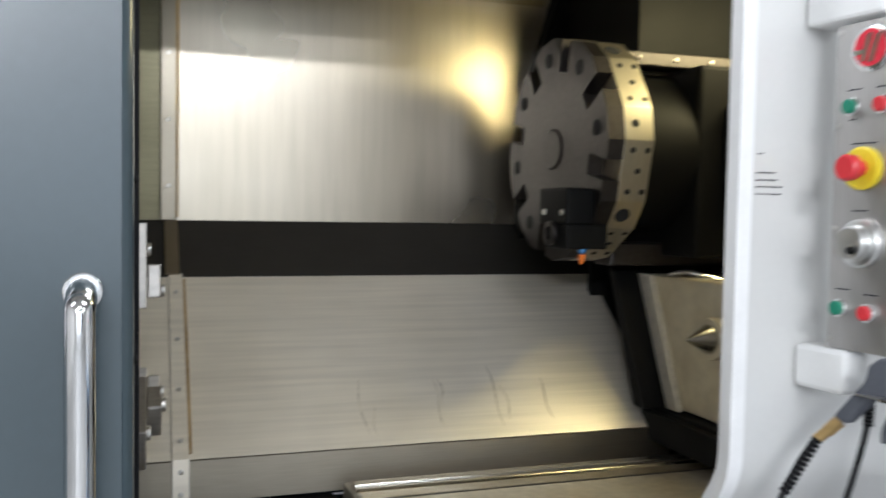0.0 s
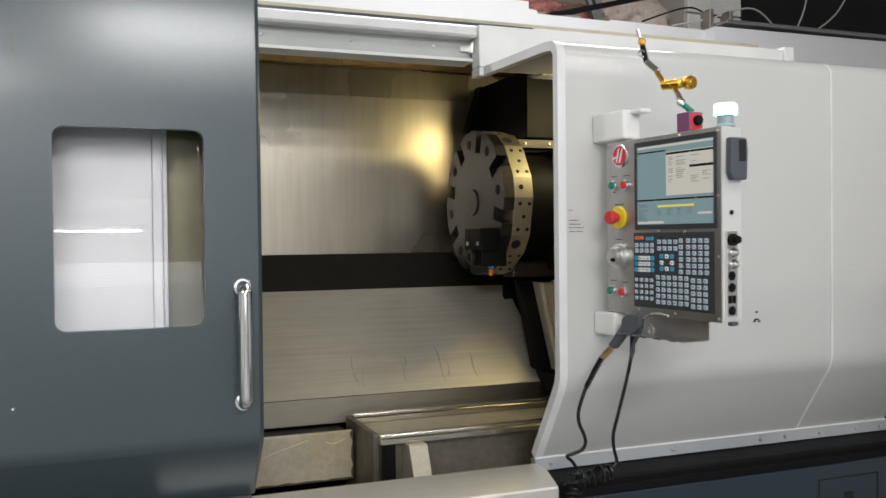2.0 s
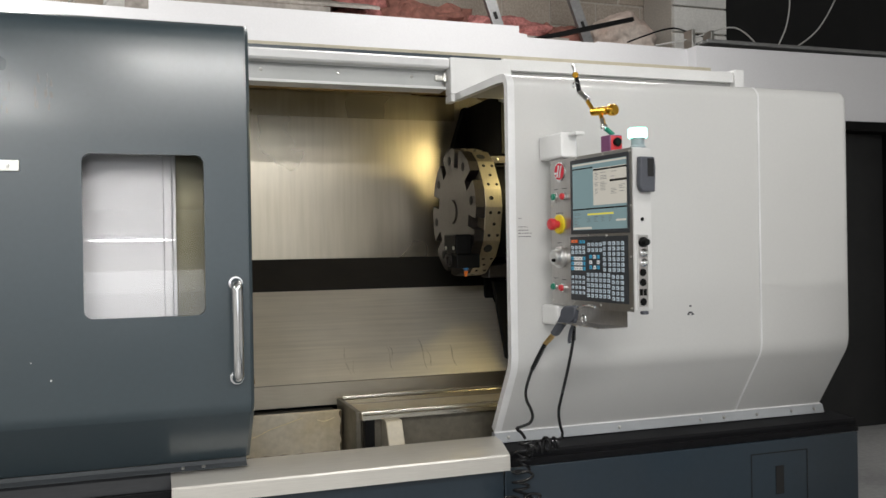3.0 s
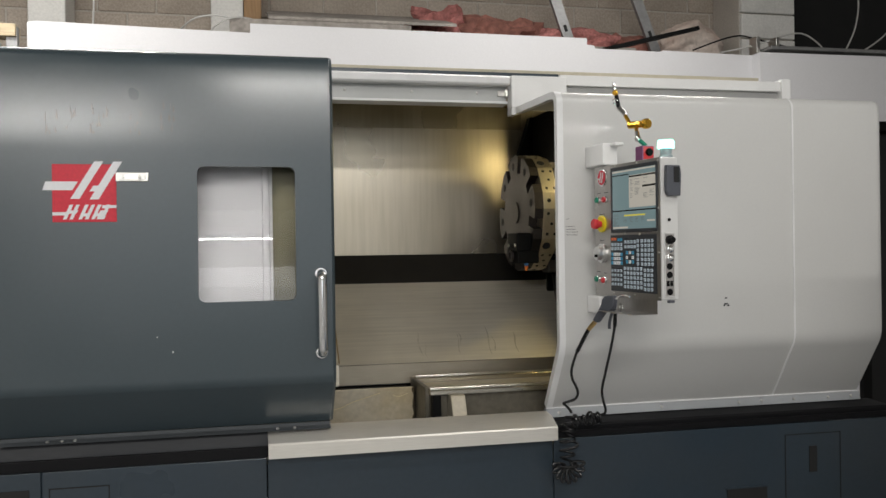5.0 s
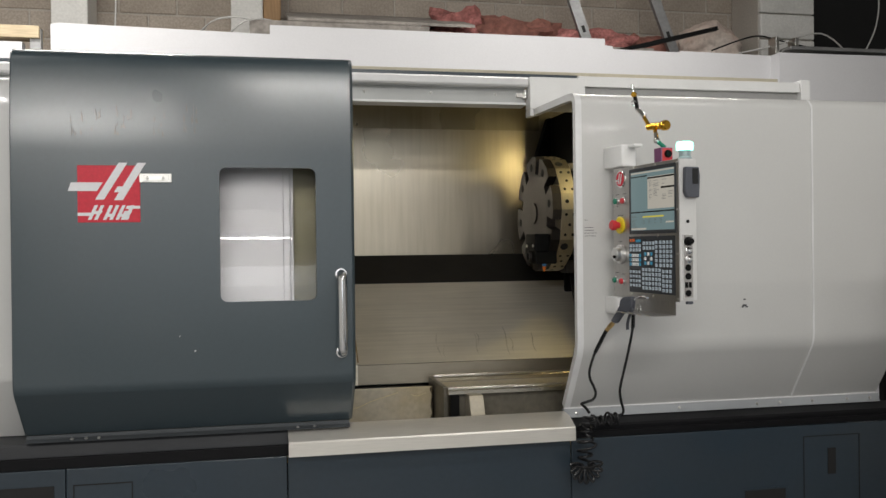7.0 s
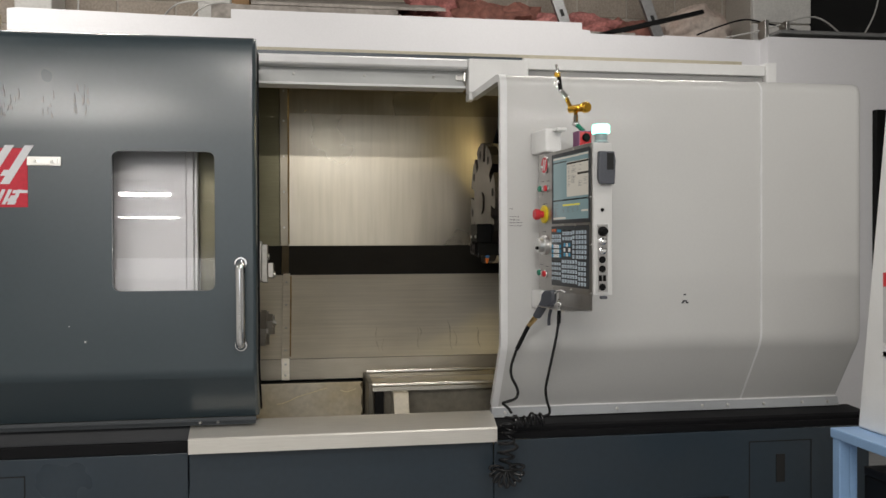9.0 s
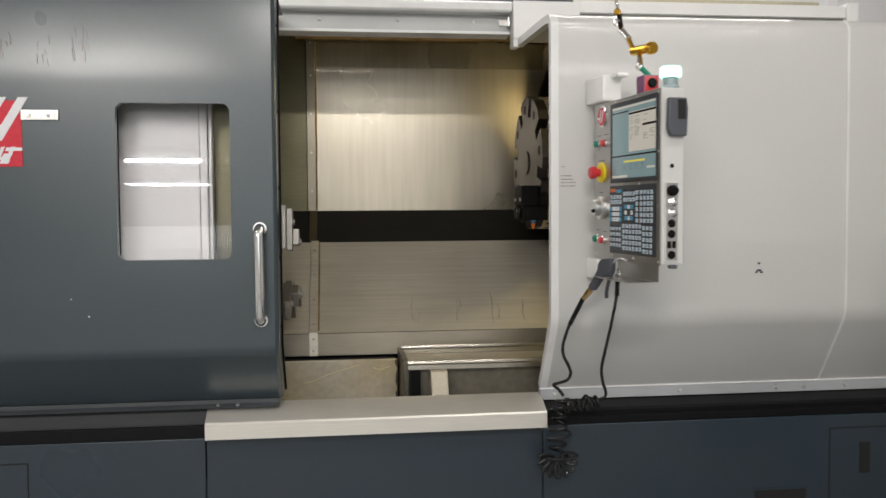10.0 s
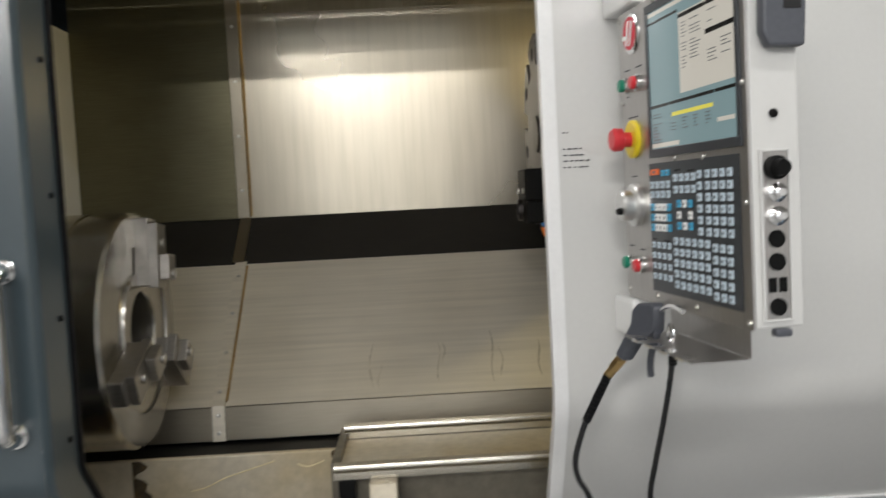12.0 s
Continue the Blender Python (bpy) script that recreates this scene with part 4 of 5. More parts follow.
for cx, cz in ((-0.83, 1.885), (-0.83, 1.86), (-0.60, 1.87), (-0.595, 1.89), (-0.98, 1.855), (-0.70, 1.86), (-0.93, 1.87)):
    for k in range(6):
        x, z = cx + rng.uniform(-0.028, 0.028), cz + rng.uniform(-0.035, 0.035)
        y = 1.0994 if z < 1.80 else 1.0996 + 0.0023 * ((z - 1.80) / 0.07)
        w, h = rng.uniform(0.003, 0.008), rng.uniform(0.010, 0.034)
        sc.append(slab([(x, z), (x + w, z + rng.uniform(-0.006, 0.004)), (x + w * 0.8, z + h * 0.5), (x + w * rng.uniform(-0.3, 1.0), z + h)], y - 0.0012, y + 0.002))
part("scuff", join(*sc), mat("scuffed_paint", (0.050, 0.054, 0.056), 0.40, coat=0.35), door, "dark scuffs in the paint")
part("paint_chip", join(box(-0.588, -0.583, 1.0990, 1.0997, 1.044, 1.049, 0), box(-0.64, -0.637, 1.0990, 1.0997, 1.10, 1.103, 0)), TRIM, door)

# ---- chuck ----
CY, CZ = 1.802, 1.110
ch = thing("chuck", (-0.3, CY, CZ), "large bright turned steel three-jaw chuck", "chuck")
part("chuck_body", spin((-0.26, CY, CZ), (1, 0, 0), [(0.29, 0), (0.302, 0.006), (0.302, 0.105), (0.298, 0.110), (0.298, 0.116), (0.302, 0.120), (0.302, 0.205), (0.294, 0.214), (0.215, 0.218), (0.212, 0.212), (0.150, 0.212), (0.147, 0.220), (0.100, 0.220), (0.096, 0.214), (0.092, 0.12), (0.01, 0.12)], 72), CHUCK, ch)
part("chuck_bore", spin((-0.139, CY, CZ), (1, 0, 0), [(0.089, 0), (0.089, 0.002), (0.01, 0.002)], 40), BLACK, ch)
part("spindle_nose", spin((-0.499, CY, CZ), (1, 0, 0), [(0.33, 0), (0.33, 0.06), (0.26, 0.08), (0.26, 0.235)], 48), DULL, ch, "dark spindle nose")
for k, a in enumerate((84, 204, 324)):
    rot = Matrix.Translation((0, CY, CZ)) @ Matrix.Rotation(radians(a - 90), 4, "X")
    base_jaw = box(-0.047, -0.010, -0.034, 0.034, 0.11, 0.285, 0.003)
    top = prism([(-0.040, 0.105), (0.040, 0.105), (0.040, 0.270), (-0.040, 0.270)], -0.009, 0.014, 0.002)
    step = box(0.015, 0.040, -0.032, 0.032, 0.125, 0.190, 0.003)
    for b in (base_jaw, top, step):
        b.transform(rot)
    jw = part("jaw", join(base_jaw, top, step), JAW, ch, "stepped bright steel jaw")
    for rr in (0.14, 0.22):
        c = rot @ Vector((0.040 if rr < 0.18 else 0.014, 0, rr))
        part("jaw_screw", cyl(c, (1, 0, 0), 0.013, 0.008, 16, 0.002), BOLT, jw)

# ---- turret ----
TX, TY, TZ = 1.052, 2.165, 1.583
tu = thing("tool_turret", (1.3, TY, TZ), "large grey steel tool turret with empty slots", "turret")
STEP = 45.0
OFF = -13.0
R_ = 0.300


def yz(r, a):
    """A place on the turret face; a counts from the front (-y), upwards."""
    return TY - r * math.cos(radians(a)), TZ + r * math.sin(radians(a))


outline = []
for k in range(8):
    c = OFF + STEP * k
    h = 0.026
    rin = 0.205
    flat = R_ * math.cos(radians(14.6))
    for r, off in ((None, -14.6), (flat, -h), (rin, -h), (rin, h), (flat, h), (None, 14.6)):
        if r is None:
            outline.append(yz(R_, c + off))
        else:
            ca, sa = math.cos(radians(c)), math.sin(radians(c))
            outline.append((TY - (r * ca - off * sa), TZ + (r * sa + off * ca)))
solid = []
for k in range(8):
    c = OFF + STEP * k
    solid += [yz(R_, c - 14.6), yz(R_, c + 14.6)]
part("turret_face", prism(outline, TX, TX + 0.045), TURFACE, tu, "matt grey turret face with eight slots", smooth=20)
part("turret_rim", prism(solid, TX + 0.0455, TX + 0.125, 0.002), TURSIDE, tu, "bright ground turret rim", smooth=20)
part("turret_hub", spin((TX - 0.006, TY, TZ), (1, 0, 0), [(0.050, 0), (0.055, 0.004), (0.055, 0.0059)], 32), TURFACE, tu)
hole_me = finish(spin((0, 0, 0), (0, 0, 1), [(0.010, 0), (0.010, 0.0012), (0.002, 0.0012)], 14), "screw_hole", VOID)
big_hole = finish(spin((0, 0, 0), (0, 0, 1), [(0.020, 0), (0.020, 0.0012), (0.002, 0.0012)], 18), "tool_hole", VOID)
for k in range(8):
    c = OFF + STEP * k + 22.5
    y, z = yz(0.245, c)
    part("tool_hole", big_hole, None, tu, m=Matrix.Translation((TX - 0.0005, y, z)) @ Matrix.Rotation(radians(-90), 4, "Y"))
    y, z = yz(R_ * math.cos(radians(7.9)) + 0.0003, c)
    rotm = Matrix.Rotation(radians(90 - c), 4, "X")
    part("tool_hole", big_hole if k % 2 else hole_me, None, tu, m=Matrix.Translation((TX + 0.075, y, z)) @ rotm)
    c = OFF + STEP * k
    for da, dx in ((-10, 0.07), (10, 0.07), (-10, 0.11), (10, 0.11), (0, 0.09)):
        y, z = yz(R_ * math.cos(radians(14.6)) / math.cos(radians(da)) + 0.0003, c + da)
        part("screw_hole", hole_me, None, tu, m=Matrix.Translation((TX + dx, y, z)) @ Matrix.Rotation(radians(90 - c), 4, "X") @ Matrix.Scale(0.75, 4))
tb = part("tool_block", join(box(TX - 0.075, TX - 0.001, 1.925, 2.085, 1.385, 1.475, 0.006), box(TX - 0.070, TX + 0.04, 1.93, 2.06, 1.325, 1.386, 0.005)), BLACK, tu, "dark boring-bar tool block")
part("bar_bore", join(spin((TX - 0.0755, 2.005, 1.362), (-1, 0, 0), [(0.030, 0), (0.030, 0.012), (0.018, 0.012), (0.018, 0.002), (0.002, 0.002)], 24)), TURFACE, tb)
for dy, dz in ((0, 0), (0.05, 0.0)):
    part("clamp_screw", cyl((TX - 0.076, 1.945 + dy * 2, 1.415), (-1, 0, 0), 0.008, 0.006, 12, 0.001), BOLT, tb)
nz = part("coolant_nozzle", spin((TX - 0.02, 1.948, 1.352), (-0.1, -0.15, -1), [(0.010, 0), (0.012, 0.010), (0.008, 0.016), (0.006, 0.017)], 14), ORANGE, tu, "orange jointed coolant nozzle")
part("nozzle_tip", spin((TX - 0.024, 1.940, 1.312), (0, 0.1, -1), [(0.010, 0), (0.008, 0.010), (0.004, 0.024)], 14), ORANGE, nz)
part("nozzle_joint", spin((TX - 0.022, 1.944, 1.334), (0, 0, -1), [(0.006, 0), (0.0115, 0.006), (0.0115, 0.014), (0.006, 0.021)], 14), NOZZLEBLUE, nz, "blue ball joint")
tc_ = thing("turret_carriage", (1.6, 2.3, 1.4), "black covered turret carriage with bright top rail", "carriage")
part("carriage_body", join(spin((TX + 0.126, TY, TZ), (1, 0, 0), [(0.21, 0), (0.215, 0.004), (0.215, 0.5)], 40), box(1.36, 2.0, 1.95, 2.60, 1.30, 1.80, 0.01)), BLACK, tc_)
part("telescopic_cover", join(prism([(2.16, 1.86), (2.665, 1.86), (2.665, 2.15), (2.16, 2.15)], 1.30, 2.2, 0.004), prism([(2.30, 1.30), (2.66, 1.30), (2.66, 1.858), (2.30, 1.858)], 1.27, 2.2, 0.004)), BLACK, tc_, "black telescopic cover")
part("slanted_guard", slab([(1.300, 2.15), (1.299, 1.32), (1.15, 1.32), (1.185, 1.84), (1.285, 2.15)], 2.61, 2.666), BLACK, tc_, "black slanted guard")
part("bright_rail", box(1.18, 2.1, 2.02, 2.10, 1.800, 1.835, 0.003), TURFACE, tc_)
bolts(tc_, [(1.22 + 0.11 * k, 2.019, 1.818) for k in range(5)], (0, -1, 0), small_bolt, "screw")
part("motor_plate", box(1.44, 1.60, 1.90, 1.949, 1.50, 1.70, 0.005), TURFACE, tc_)
bolts(tc_, [(1.318, 2.655, 2.160)], (-1, 0, 0))

# ---- tailstock ----
ts = thing("tailstock", (1.5, 1.85, 0.80), "oil-stained steel tailstock with a live centre", "tailstock")
CREAM = mat("oily_cream_steel", (0.62, 0.56, 0.42), 0.40, 0.35, 0.08, 30, 0.06, 0.4, 6, stain_color=(0.38, 0.29, 0.15))
part("body", prism([(2.17, 1.245), (2.005, 0.900), (1.64, 0.900), (1.60, 1.02), (1.68, 1.25)], 1.345, 2.1, 0.006), CREAM, ts)
part("front_edge", prism([(2.172, 1.247), (2.010, 0.898), (1.955, 0.898), (2.105, 1.247)], 1.325, 1.344, 0.003), SLOPE, ts)
part("side_guard", prism([(2.215, 1.262), (2.060, 0.900), (2.016, 0.895), (2.175, 1.252)], 1.255, 1.42, 0.006), BLACK, ts, "black rubber side guard")
part("saddle", join(box(1.31, 2.1, 1.56, 2.06, 0.811, 0.896, 0.006), box(1.28, 1.309, 1.62, 2.06, 0.815, 0.889, 0.003)), BLACK, ts)
part("top_bar", box(1.20, 2.1, 2.10, 2.20, 1.272, 1.335, 0.006), TURFACE, ts)
part("quill", cyl((1.305, 1.802, 1.114), (1, 0, 0), 0.052, 0.06, 32, 0.003), CREAM, ts)
part("live_centre", spin((1.239, 1.802, 1.114), (1, 0, 0), [(0.0008, 0), (0.036, 0.060), (0.036, 0.067)], 32), CHUCK, ts, "bright pointed live centre")
part("hose_stub", tube([(1.36, 2.06, 1.25), (1.38, 2.0, 1.26), (1.45, 1.95, 1.24)], 0.008, 8, 6), BOLT, ts)

# ---- control pendant: x along its face, y into it, z up from its top edge ----
PU = Vector((0.115, -0.9934, 0)).normalized()
PM = Matrix(((PU.x, -PU.y, 0, 1.069), (PU.y, PU.x, 0, 1.119), (0, 0, 1, 1.722), (0, 0, 0, 1)))
pd = thing("control_pendant", PM @ Vector((0.2, 0.04, -0.51)), "machine control pendant with lit screen and keypad", "control panel")


def ppart(name, bm, material, parent=None, label="", smooth=35):
    bm.transform(PM)
    return part(name, bm, material, parent or pd, label, smooth=smooth)


def pbox(u0, u1, v0, v1, w0, w1, bev=0.001):
    """v counts down from the top edge, w outwards from the face."""
    return box(u0, u1, -w1, -w0, -v1, -v0, bev)


ppart("housing", box(-0.030, 0.425, 0.004, 0.067, -0.510, -0.002, 0.004), PAINT)
ppart("face_plate", pbox(-0.036, 0.432, 0.0, 0.515, -0.003, 0.0, 0.001), PLATE, label="brushed dark steel face plate")
ppart("overlay", pbox(0.086, 0.408, 0.275, 0.492, 0.0002, 0.0008, 0.0003), KEYBED, label="black keypad overlay")
ppart("screen_bezel", join(pbox(0.094, 0.418, 0.012, 0.026, 0.0003, 0.003), pbox(0.094, 0.418, 0.252, 0.266, 0.0003, 0.003), pbox(0.094, 0.105, 0.026, 0.252, 0.0003, 0.003), pbox(0.407, 0.418, 0.026, 0.252, 0.0003, 0.003)), KEYBED, label="black screen bezel")
sc_ = ppart("screen", pbox(0.105, 0.407, 0.026, 0.252, 0.0003, 0.0008, 0), SCR_BLUE, label="lit screen with pale blue and white fields")
ppart("screen_field", pbox(0.226, 0.406, 0.050, 0.172, 0.0009, 0.0011, 0), SCR_WHITE, sc_)
for q in ((0.106, 0.215, 0.243, 0.250), (0.348, 0.400, 0.221, 0.227), (0.106, 0.406, 0.028, 0.034)):
    ppart("screen_field", pbox(*q, 0.0009, 0.0011, 0), SCR_WHITE, sc_)
ppart("screen_field", pbox(0.190, 0.335, 0.198, 0.204, 0.0009, 0.0011, 0), SCR_YELLOW, sc_)
for q in ((0.106, 0.224, 0.043, 0.047, 0.0009, 0.0012, 0), (0.227, 0.318, 0.052, 0.058, 0.0012, 0.0014, 0), (0.320, 0.406, 0.052, 0.058, 0.0012, 0.0014, 0), (0.318, 0.406, 0.092, 0.099, 0.0012, 0.0014, 0), (0.106, 0.178, 0.180, 0.185, 0.0009, 0.0012, 0), (0.181, 0.340, 0.180, 0.185, 0.0009, 0.0012, 0), (0.343, 0.406, 0.180, 0.185, 0.0009, 0.0012, 0)):
    ppart("screen_bar", pbox(*q), SCR_BLACK, sc_)
rng = random.Random(3)
lines_ = []
for u, v0, v1, wmax in ((0.236, 0.066, 0.140, 0.022), (0.266, 0.066, 0.132, 0.038), (0.326, 0.066, 0.085, 0.03), (0.324, 0.106, 0.142, 0.032), (0.366, 0.106, 0.135, 0.034), (0.112, 0.195, 0.245, 0.04), (0.190, 0.209, 0.228, 0.02), (0.230, 0.209, 0.228, 0.02), (0.270, 0.209, 0.228, 0.02), (0.310, 0.209, 0.228, 0.02), (0.182, 0.198, 0.228, 0.004)):
    v = v0
    while v < v1:
        if rng.random() < 0.8:
            lines_.append(pbox(u, u + wmax * rng.uniform(0.45, 1), v, v + 0.0014, 0.0012, 0.0013, 0))
        v += 0.0052
ppart("screen_text", join(*lines_), mat("screen_text_grey", (0.10, 0.11, 0.12), 0.4), sc_, "small grey bars of unreadable text")["kind"] = "stuff"


def keys(material, us, vs, w=0.0142, h=0.0122, name="key", mark=True):
    me = finish(join(pbox(-w / 2, w / 2, -h / 2, h / 2, 0.0009, 0.0034, 0.0012)), name, material)
    mk = finish(pbox(-w * 0.15, w * 0.15, -h * 0.17, h * 0.17, 0.0035, 0.0037, 0), "key_mark", KEYDARK, 0)
    for u in us:
        for v in vs:
            m = PM @ Matrix.Translation((u, 0, -v))
            k = part(name, me, None, pd, m=m)
            if mark:
                part("key_mark", mk, None, k, m=m)


def span(a, b, n):
    return [a + (b - a) * i / (n - 1) for i in range(n)]


keys(KEYORANGE, [0.113], [0.290], 0.036, 0.010)
keys(KEYBLUE, [0.148, 0.166], [0.2925], 0.0145, 0.010)
keys(KEYGREY, span(0.101, 0.167, 4), [0.3115, 0.3275])
keys(KEYBLUE, [0.099, 0.168], [0.349, 0.366, 0.383])
keys(KEYWHITE, [0.1165, 0.1335, 0.151], [0.349, 0.366, 0.383])
keys(KEYGREY, span(0.099, 0.164, 4), span(0.4125, 0.4655, 4), 0.0125, 0.0105)
keys(KEYGREY, span(0.197, 0.263, 4), [0.302, 0.3205])
keys(KEYBLUE, [0.207, 0.249], [0.343, 0.378])
keys(KEYWHITE, [0.228], [0.343, 0.378])
keys(KEYWHITE, [0.207, 0.249], [0.361])
keys(KEYGREY, [0.284] + span(0.312, 0.381, 4), span(0.299, 0.385, 6))
keys(KEYGREY, span(0.191, 0.305, 6), span(0.403, 0.473, 5))
keys(KEYGREY, span(0.330, 0.376, 3), span(0.4075, 0.478, 5))
for q in ((0.191, 0.214, 0.2885, 0.2915), (0.240, 0.264, 0.2905, 0.2935), (0.093, 0.110, 0.4015, 0.4040), (0.138, 0.166, 0.4035, 0.4060)):
    ppart("group_bar", pbox(*q, 0.0009, 0.0012, 0), VOID)


def knob(u, v, outline, material, name, label=""):
    b = spin((u, 0, -v), (0, -1, 0), outline, 28)
    return ppart(name, b, material, label=label)


knob(0.029, 0.043, [(0.036, 0.0003), (0.036, 0.002), (0.033, 0.0045), (0.030, 0.005)], CHROME, "round_badge", "round chrome badge with red field")
knob(0.029, 0.043, [(0.029, 0.0051), (0.029, 0.0058), (0.001, 0.0058)], LOGORED, "badge_field")
ppart("badge_bar", join(*[slab([(0.029 + a * 0.001, -0.043 + b * 0.001) for a, b in q], -0.0070, -0.0060) for q in ([(-4, 22), (4, 22), (-8, -20), (-16, -20)], [(12, 20), (20, 20), (6, -22), (-2, -22)], [(-30, -2), (-8, -2), (-10, -9), (-32, -9)])]), CHROME)
for u, v, m in ((0.0, 0.131, GREEN), (0.056, 0.132, RED), (-0.010, 0.449, GREEN), (0.042, 0.452, RED)):
    knob(u, v, [(0.0145, 0.0003), (0.0145, 0.008), (0.012, 0.010)], CHROME, "button_ring")
    knob(u, v, [(0.0115, 0.010), (0.0115, 0.016), (0.009, 0.018)], m, "push_button")
knob(0.021, 0.228, [(0.034, 0.0003), (0.034, 0.006), (0.030, 0.008)], YELLOW, "stop_plate", "yellow round backing plate")
knob(0.021, 0.228, [(0.013, 0.008), (0.013, 0.021), (0.020, 0.024), (0.021, 0.038), (0.017, 0.043)], RED, "stop_button", "red mushroom stop button")
knob(0.025, 0.345, [(0.038, 0.0003), (0.038, 0.010), (0.035, 0.013), (0.028, 0.014), (0.027, 0.030), (0.024, 0.033), (0.002, 0.033)], SATIN, "jog_wheel", "silver jog hand wheel")
knob(0.034, 0.355, [(0.006, 0.033), (0.006, 0.040), (0.004, 0.043)], BLACK, "wheel_grip")
ppart("label_bar", join(*[pbox(u, u + l, v, v + 0.0022, 0.0002, 0.0005, 0) for u, v, l in ((-0.012, 0.103, 0.024), (0.040, 0.103, 0.030), (-0.002, 0.188, 0.046), (0.004, 0.293, 0.028), (-0.022, 0.418, 0.026), (0.030, 0.423, 0.026), (-0.008, 0.150, 0.012))]), INK, label="small dark lettering bars")["kind"] = "stuff"
scr_me = bolt_mesh(0.0045, 0.0035, 10)
for u, v in ((0.127, 0.007), (0.28, 0.009), (0.421, 0.012), (0.421, 0.182), (0.421, 0.342), (0.421, 0.505), (0.258, 0.502), (0.106, 0.500), (0.193, 0.270), (0.296, 0.274), (-0.029, 0.012), (-0.029, 0.160), (-0.029, 0.323), (-0.029, 0.500)):
    part("plate_screw", scr_me, None, pd, m=PM @ Matrix.Translation((u, 0, -v)))


# the narrow side of the pendant: x across it is PM's y
def sbox(w0, w1, v0, v1, o0, o1, bev=0.001):
    return box(0.425 + o0, 0.425 + o1, w0, w1, -v1, -v0, bev)


ppart("side_cover", sbox(0.004, 0.073, 0.0, 0.512, 0.0003, 0.006, 0.002), PAINT, label="pale grey side cover")
ppart("side_recess", sbox(0.018, 0.054, 0.276, 0.500, 0.0063, 0.0070, 0.0004), PLATE, label="steel connector strip")
ppart("recess_frame", join(sbox(0.014, 0.018, 0.272, 0.504, 0.0063, 0.0100), sbox(0.054, 0.058, 0.272, 0.504, 0.0063, 0.0100), sbox(0.018, 0.054, 0.272, 0.276, 0.0063, 0.0100), sbox(0.018, 0.054, 0.500, 0.504, 0.0063, 0.0100)), PAINT)


def sknob(w, v, outline, material, name, label="", seg=20):
    return ppart(name, spin((0.432, w, -v), (1, 0, 0), outline, seg), material, label=label)


sknob(0.036, 0.225, [(0.006, 0), (0.006, 0.003), (0.003, 0.004)], BLACK, "plug")
sknob(0.036, 0.297, [(0.016, 0), (0.016, 0.010), (0.012, 0.012), (0.010, 0.026)], BLACK, "key_switch", "black key switch")
for v in (0.330, 0.361):
    sknob(0.036, v, [(0.013, 0), (0.013, 0.008), (0.009, 0.010), (0.009, 0.018), (0.005, 0.020)], CHROME, "toggle_nut")
for v in (0.392, 0.423, 0.484):
    sknob(0.036, v, [(0.012, 0), (0.012, 0.002), (0.003, 0.002)], BLACK, "socket")
ppart("usb_socket", join(sbox(0.023, 0.034, 0.444, 0.464, 0.0072, 0.0095), sbox(0.038, 0.049, 0.444, 0.464, 0.0072, 0.0095)), BLACK)
ppart("side_connector", box(0.424, 0.440, 0.028, 0.052, -0.524, -0.513, 0.003), GUNGREY)
rd = prism([(0.018, -0.030), (0.073, -0.030), (0.078, -0.060), (0.074, -0.140), (0.024, -0.140), (0.015, -0.120)], 0.4315, 0.452, 0.004)
ppart("hood", rd, GUNGREY, label="black plastic hood")
ppart("hood_slot", box(0.4525, 0.4535, 0.044, 0.068, -0.092, -0.036, 0), VOID)
# beacon
bc = ppart("beacon_base", spin((0.405, 0.045, -0.002), (0, 0, 1), [(0.026, 0), (0.026, 0.006), (0.021, 0.012), (0.021, 0.030), (0.024, 0.034)], 28), mat("beacon_grey_plastic", (0.30, 0.34, 0.36), 0.35), label="grey beacon base")
ppart("beacon_lens", spin((0.405, 0.045, 0.0325), (0, 0, 1), [(0.028, 0), (0.030, 0.003), (0.030, 0.026), (0.026, 0.031), (0.002, 0.033)], 28), BEACON, bc, "lit pale green beacon lens")
# brackets to the enclosure
ppart("hinge_bracket", join(box(-0.092, 0.056, -0.012, 0.055, 0.006, 0.094, 0.007), box(0.057, 0.105, 0.015, 0.055, 0.080, 0.092, 0.004)), WHITE, label="white painted hinge bracket")
ppart("hinge_bracket", box(-0.092, 0.010, -0.012, 0.045, -0.588, -0.5165, 0.008), WHITE, label="white painted hinge bracket")
# tool shelf below
sh = ppart("tool_shelf", join(box(0.060, 0.345, 0.040, 0.042, -0.570, -0.512, 0.0005), box(0.060, 0.345, -0.050, 0.0395, -0.572, -0.570, 0.0005)), PLATE, label="folded steel tool shelf with notches")
ppart("shelf_notch", join(*[box(u, u + 0.030, -0.0505, -0.030, -0.5735, -0.5695, 0) for u in (0.105, 0.165, 0.225, 0.285)]), CHROME, sh)["kind"] = "stuff"

# ---- magnetic indicator holder on the pendant ----
mh = thing("indicator_holder", PM @ Vector((0.288, 0.03, 0.0)), "gold and chrome jointed indicator holder on purple magnet", "indicator holder")
ppart("magnet_base", box(0.262, 0.312, 0.006, 0.056, 0.0005, 0.054, 0.003), PURPLE, mh, "purple magnetic base")
ppart("magnet_face", box(0.3122, 0.3135, 0.010, 0.053, 0.004, 0.050, 0.0005), RED, mh, "red magnet end plate")
ppart("magnet_knob", spin((0.3137, 0.032, 0.030), (1, 0, 0), [(0.014, 0), (0.015, 0.006), (0.012, 0.012)], 20), BLACK, mh)
J0 = PM @ Vector((0.300, 0.030, 0.054))
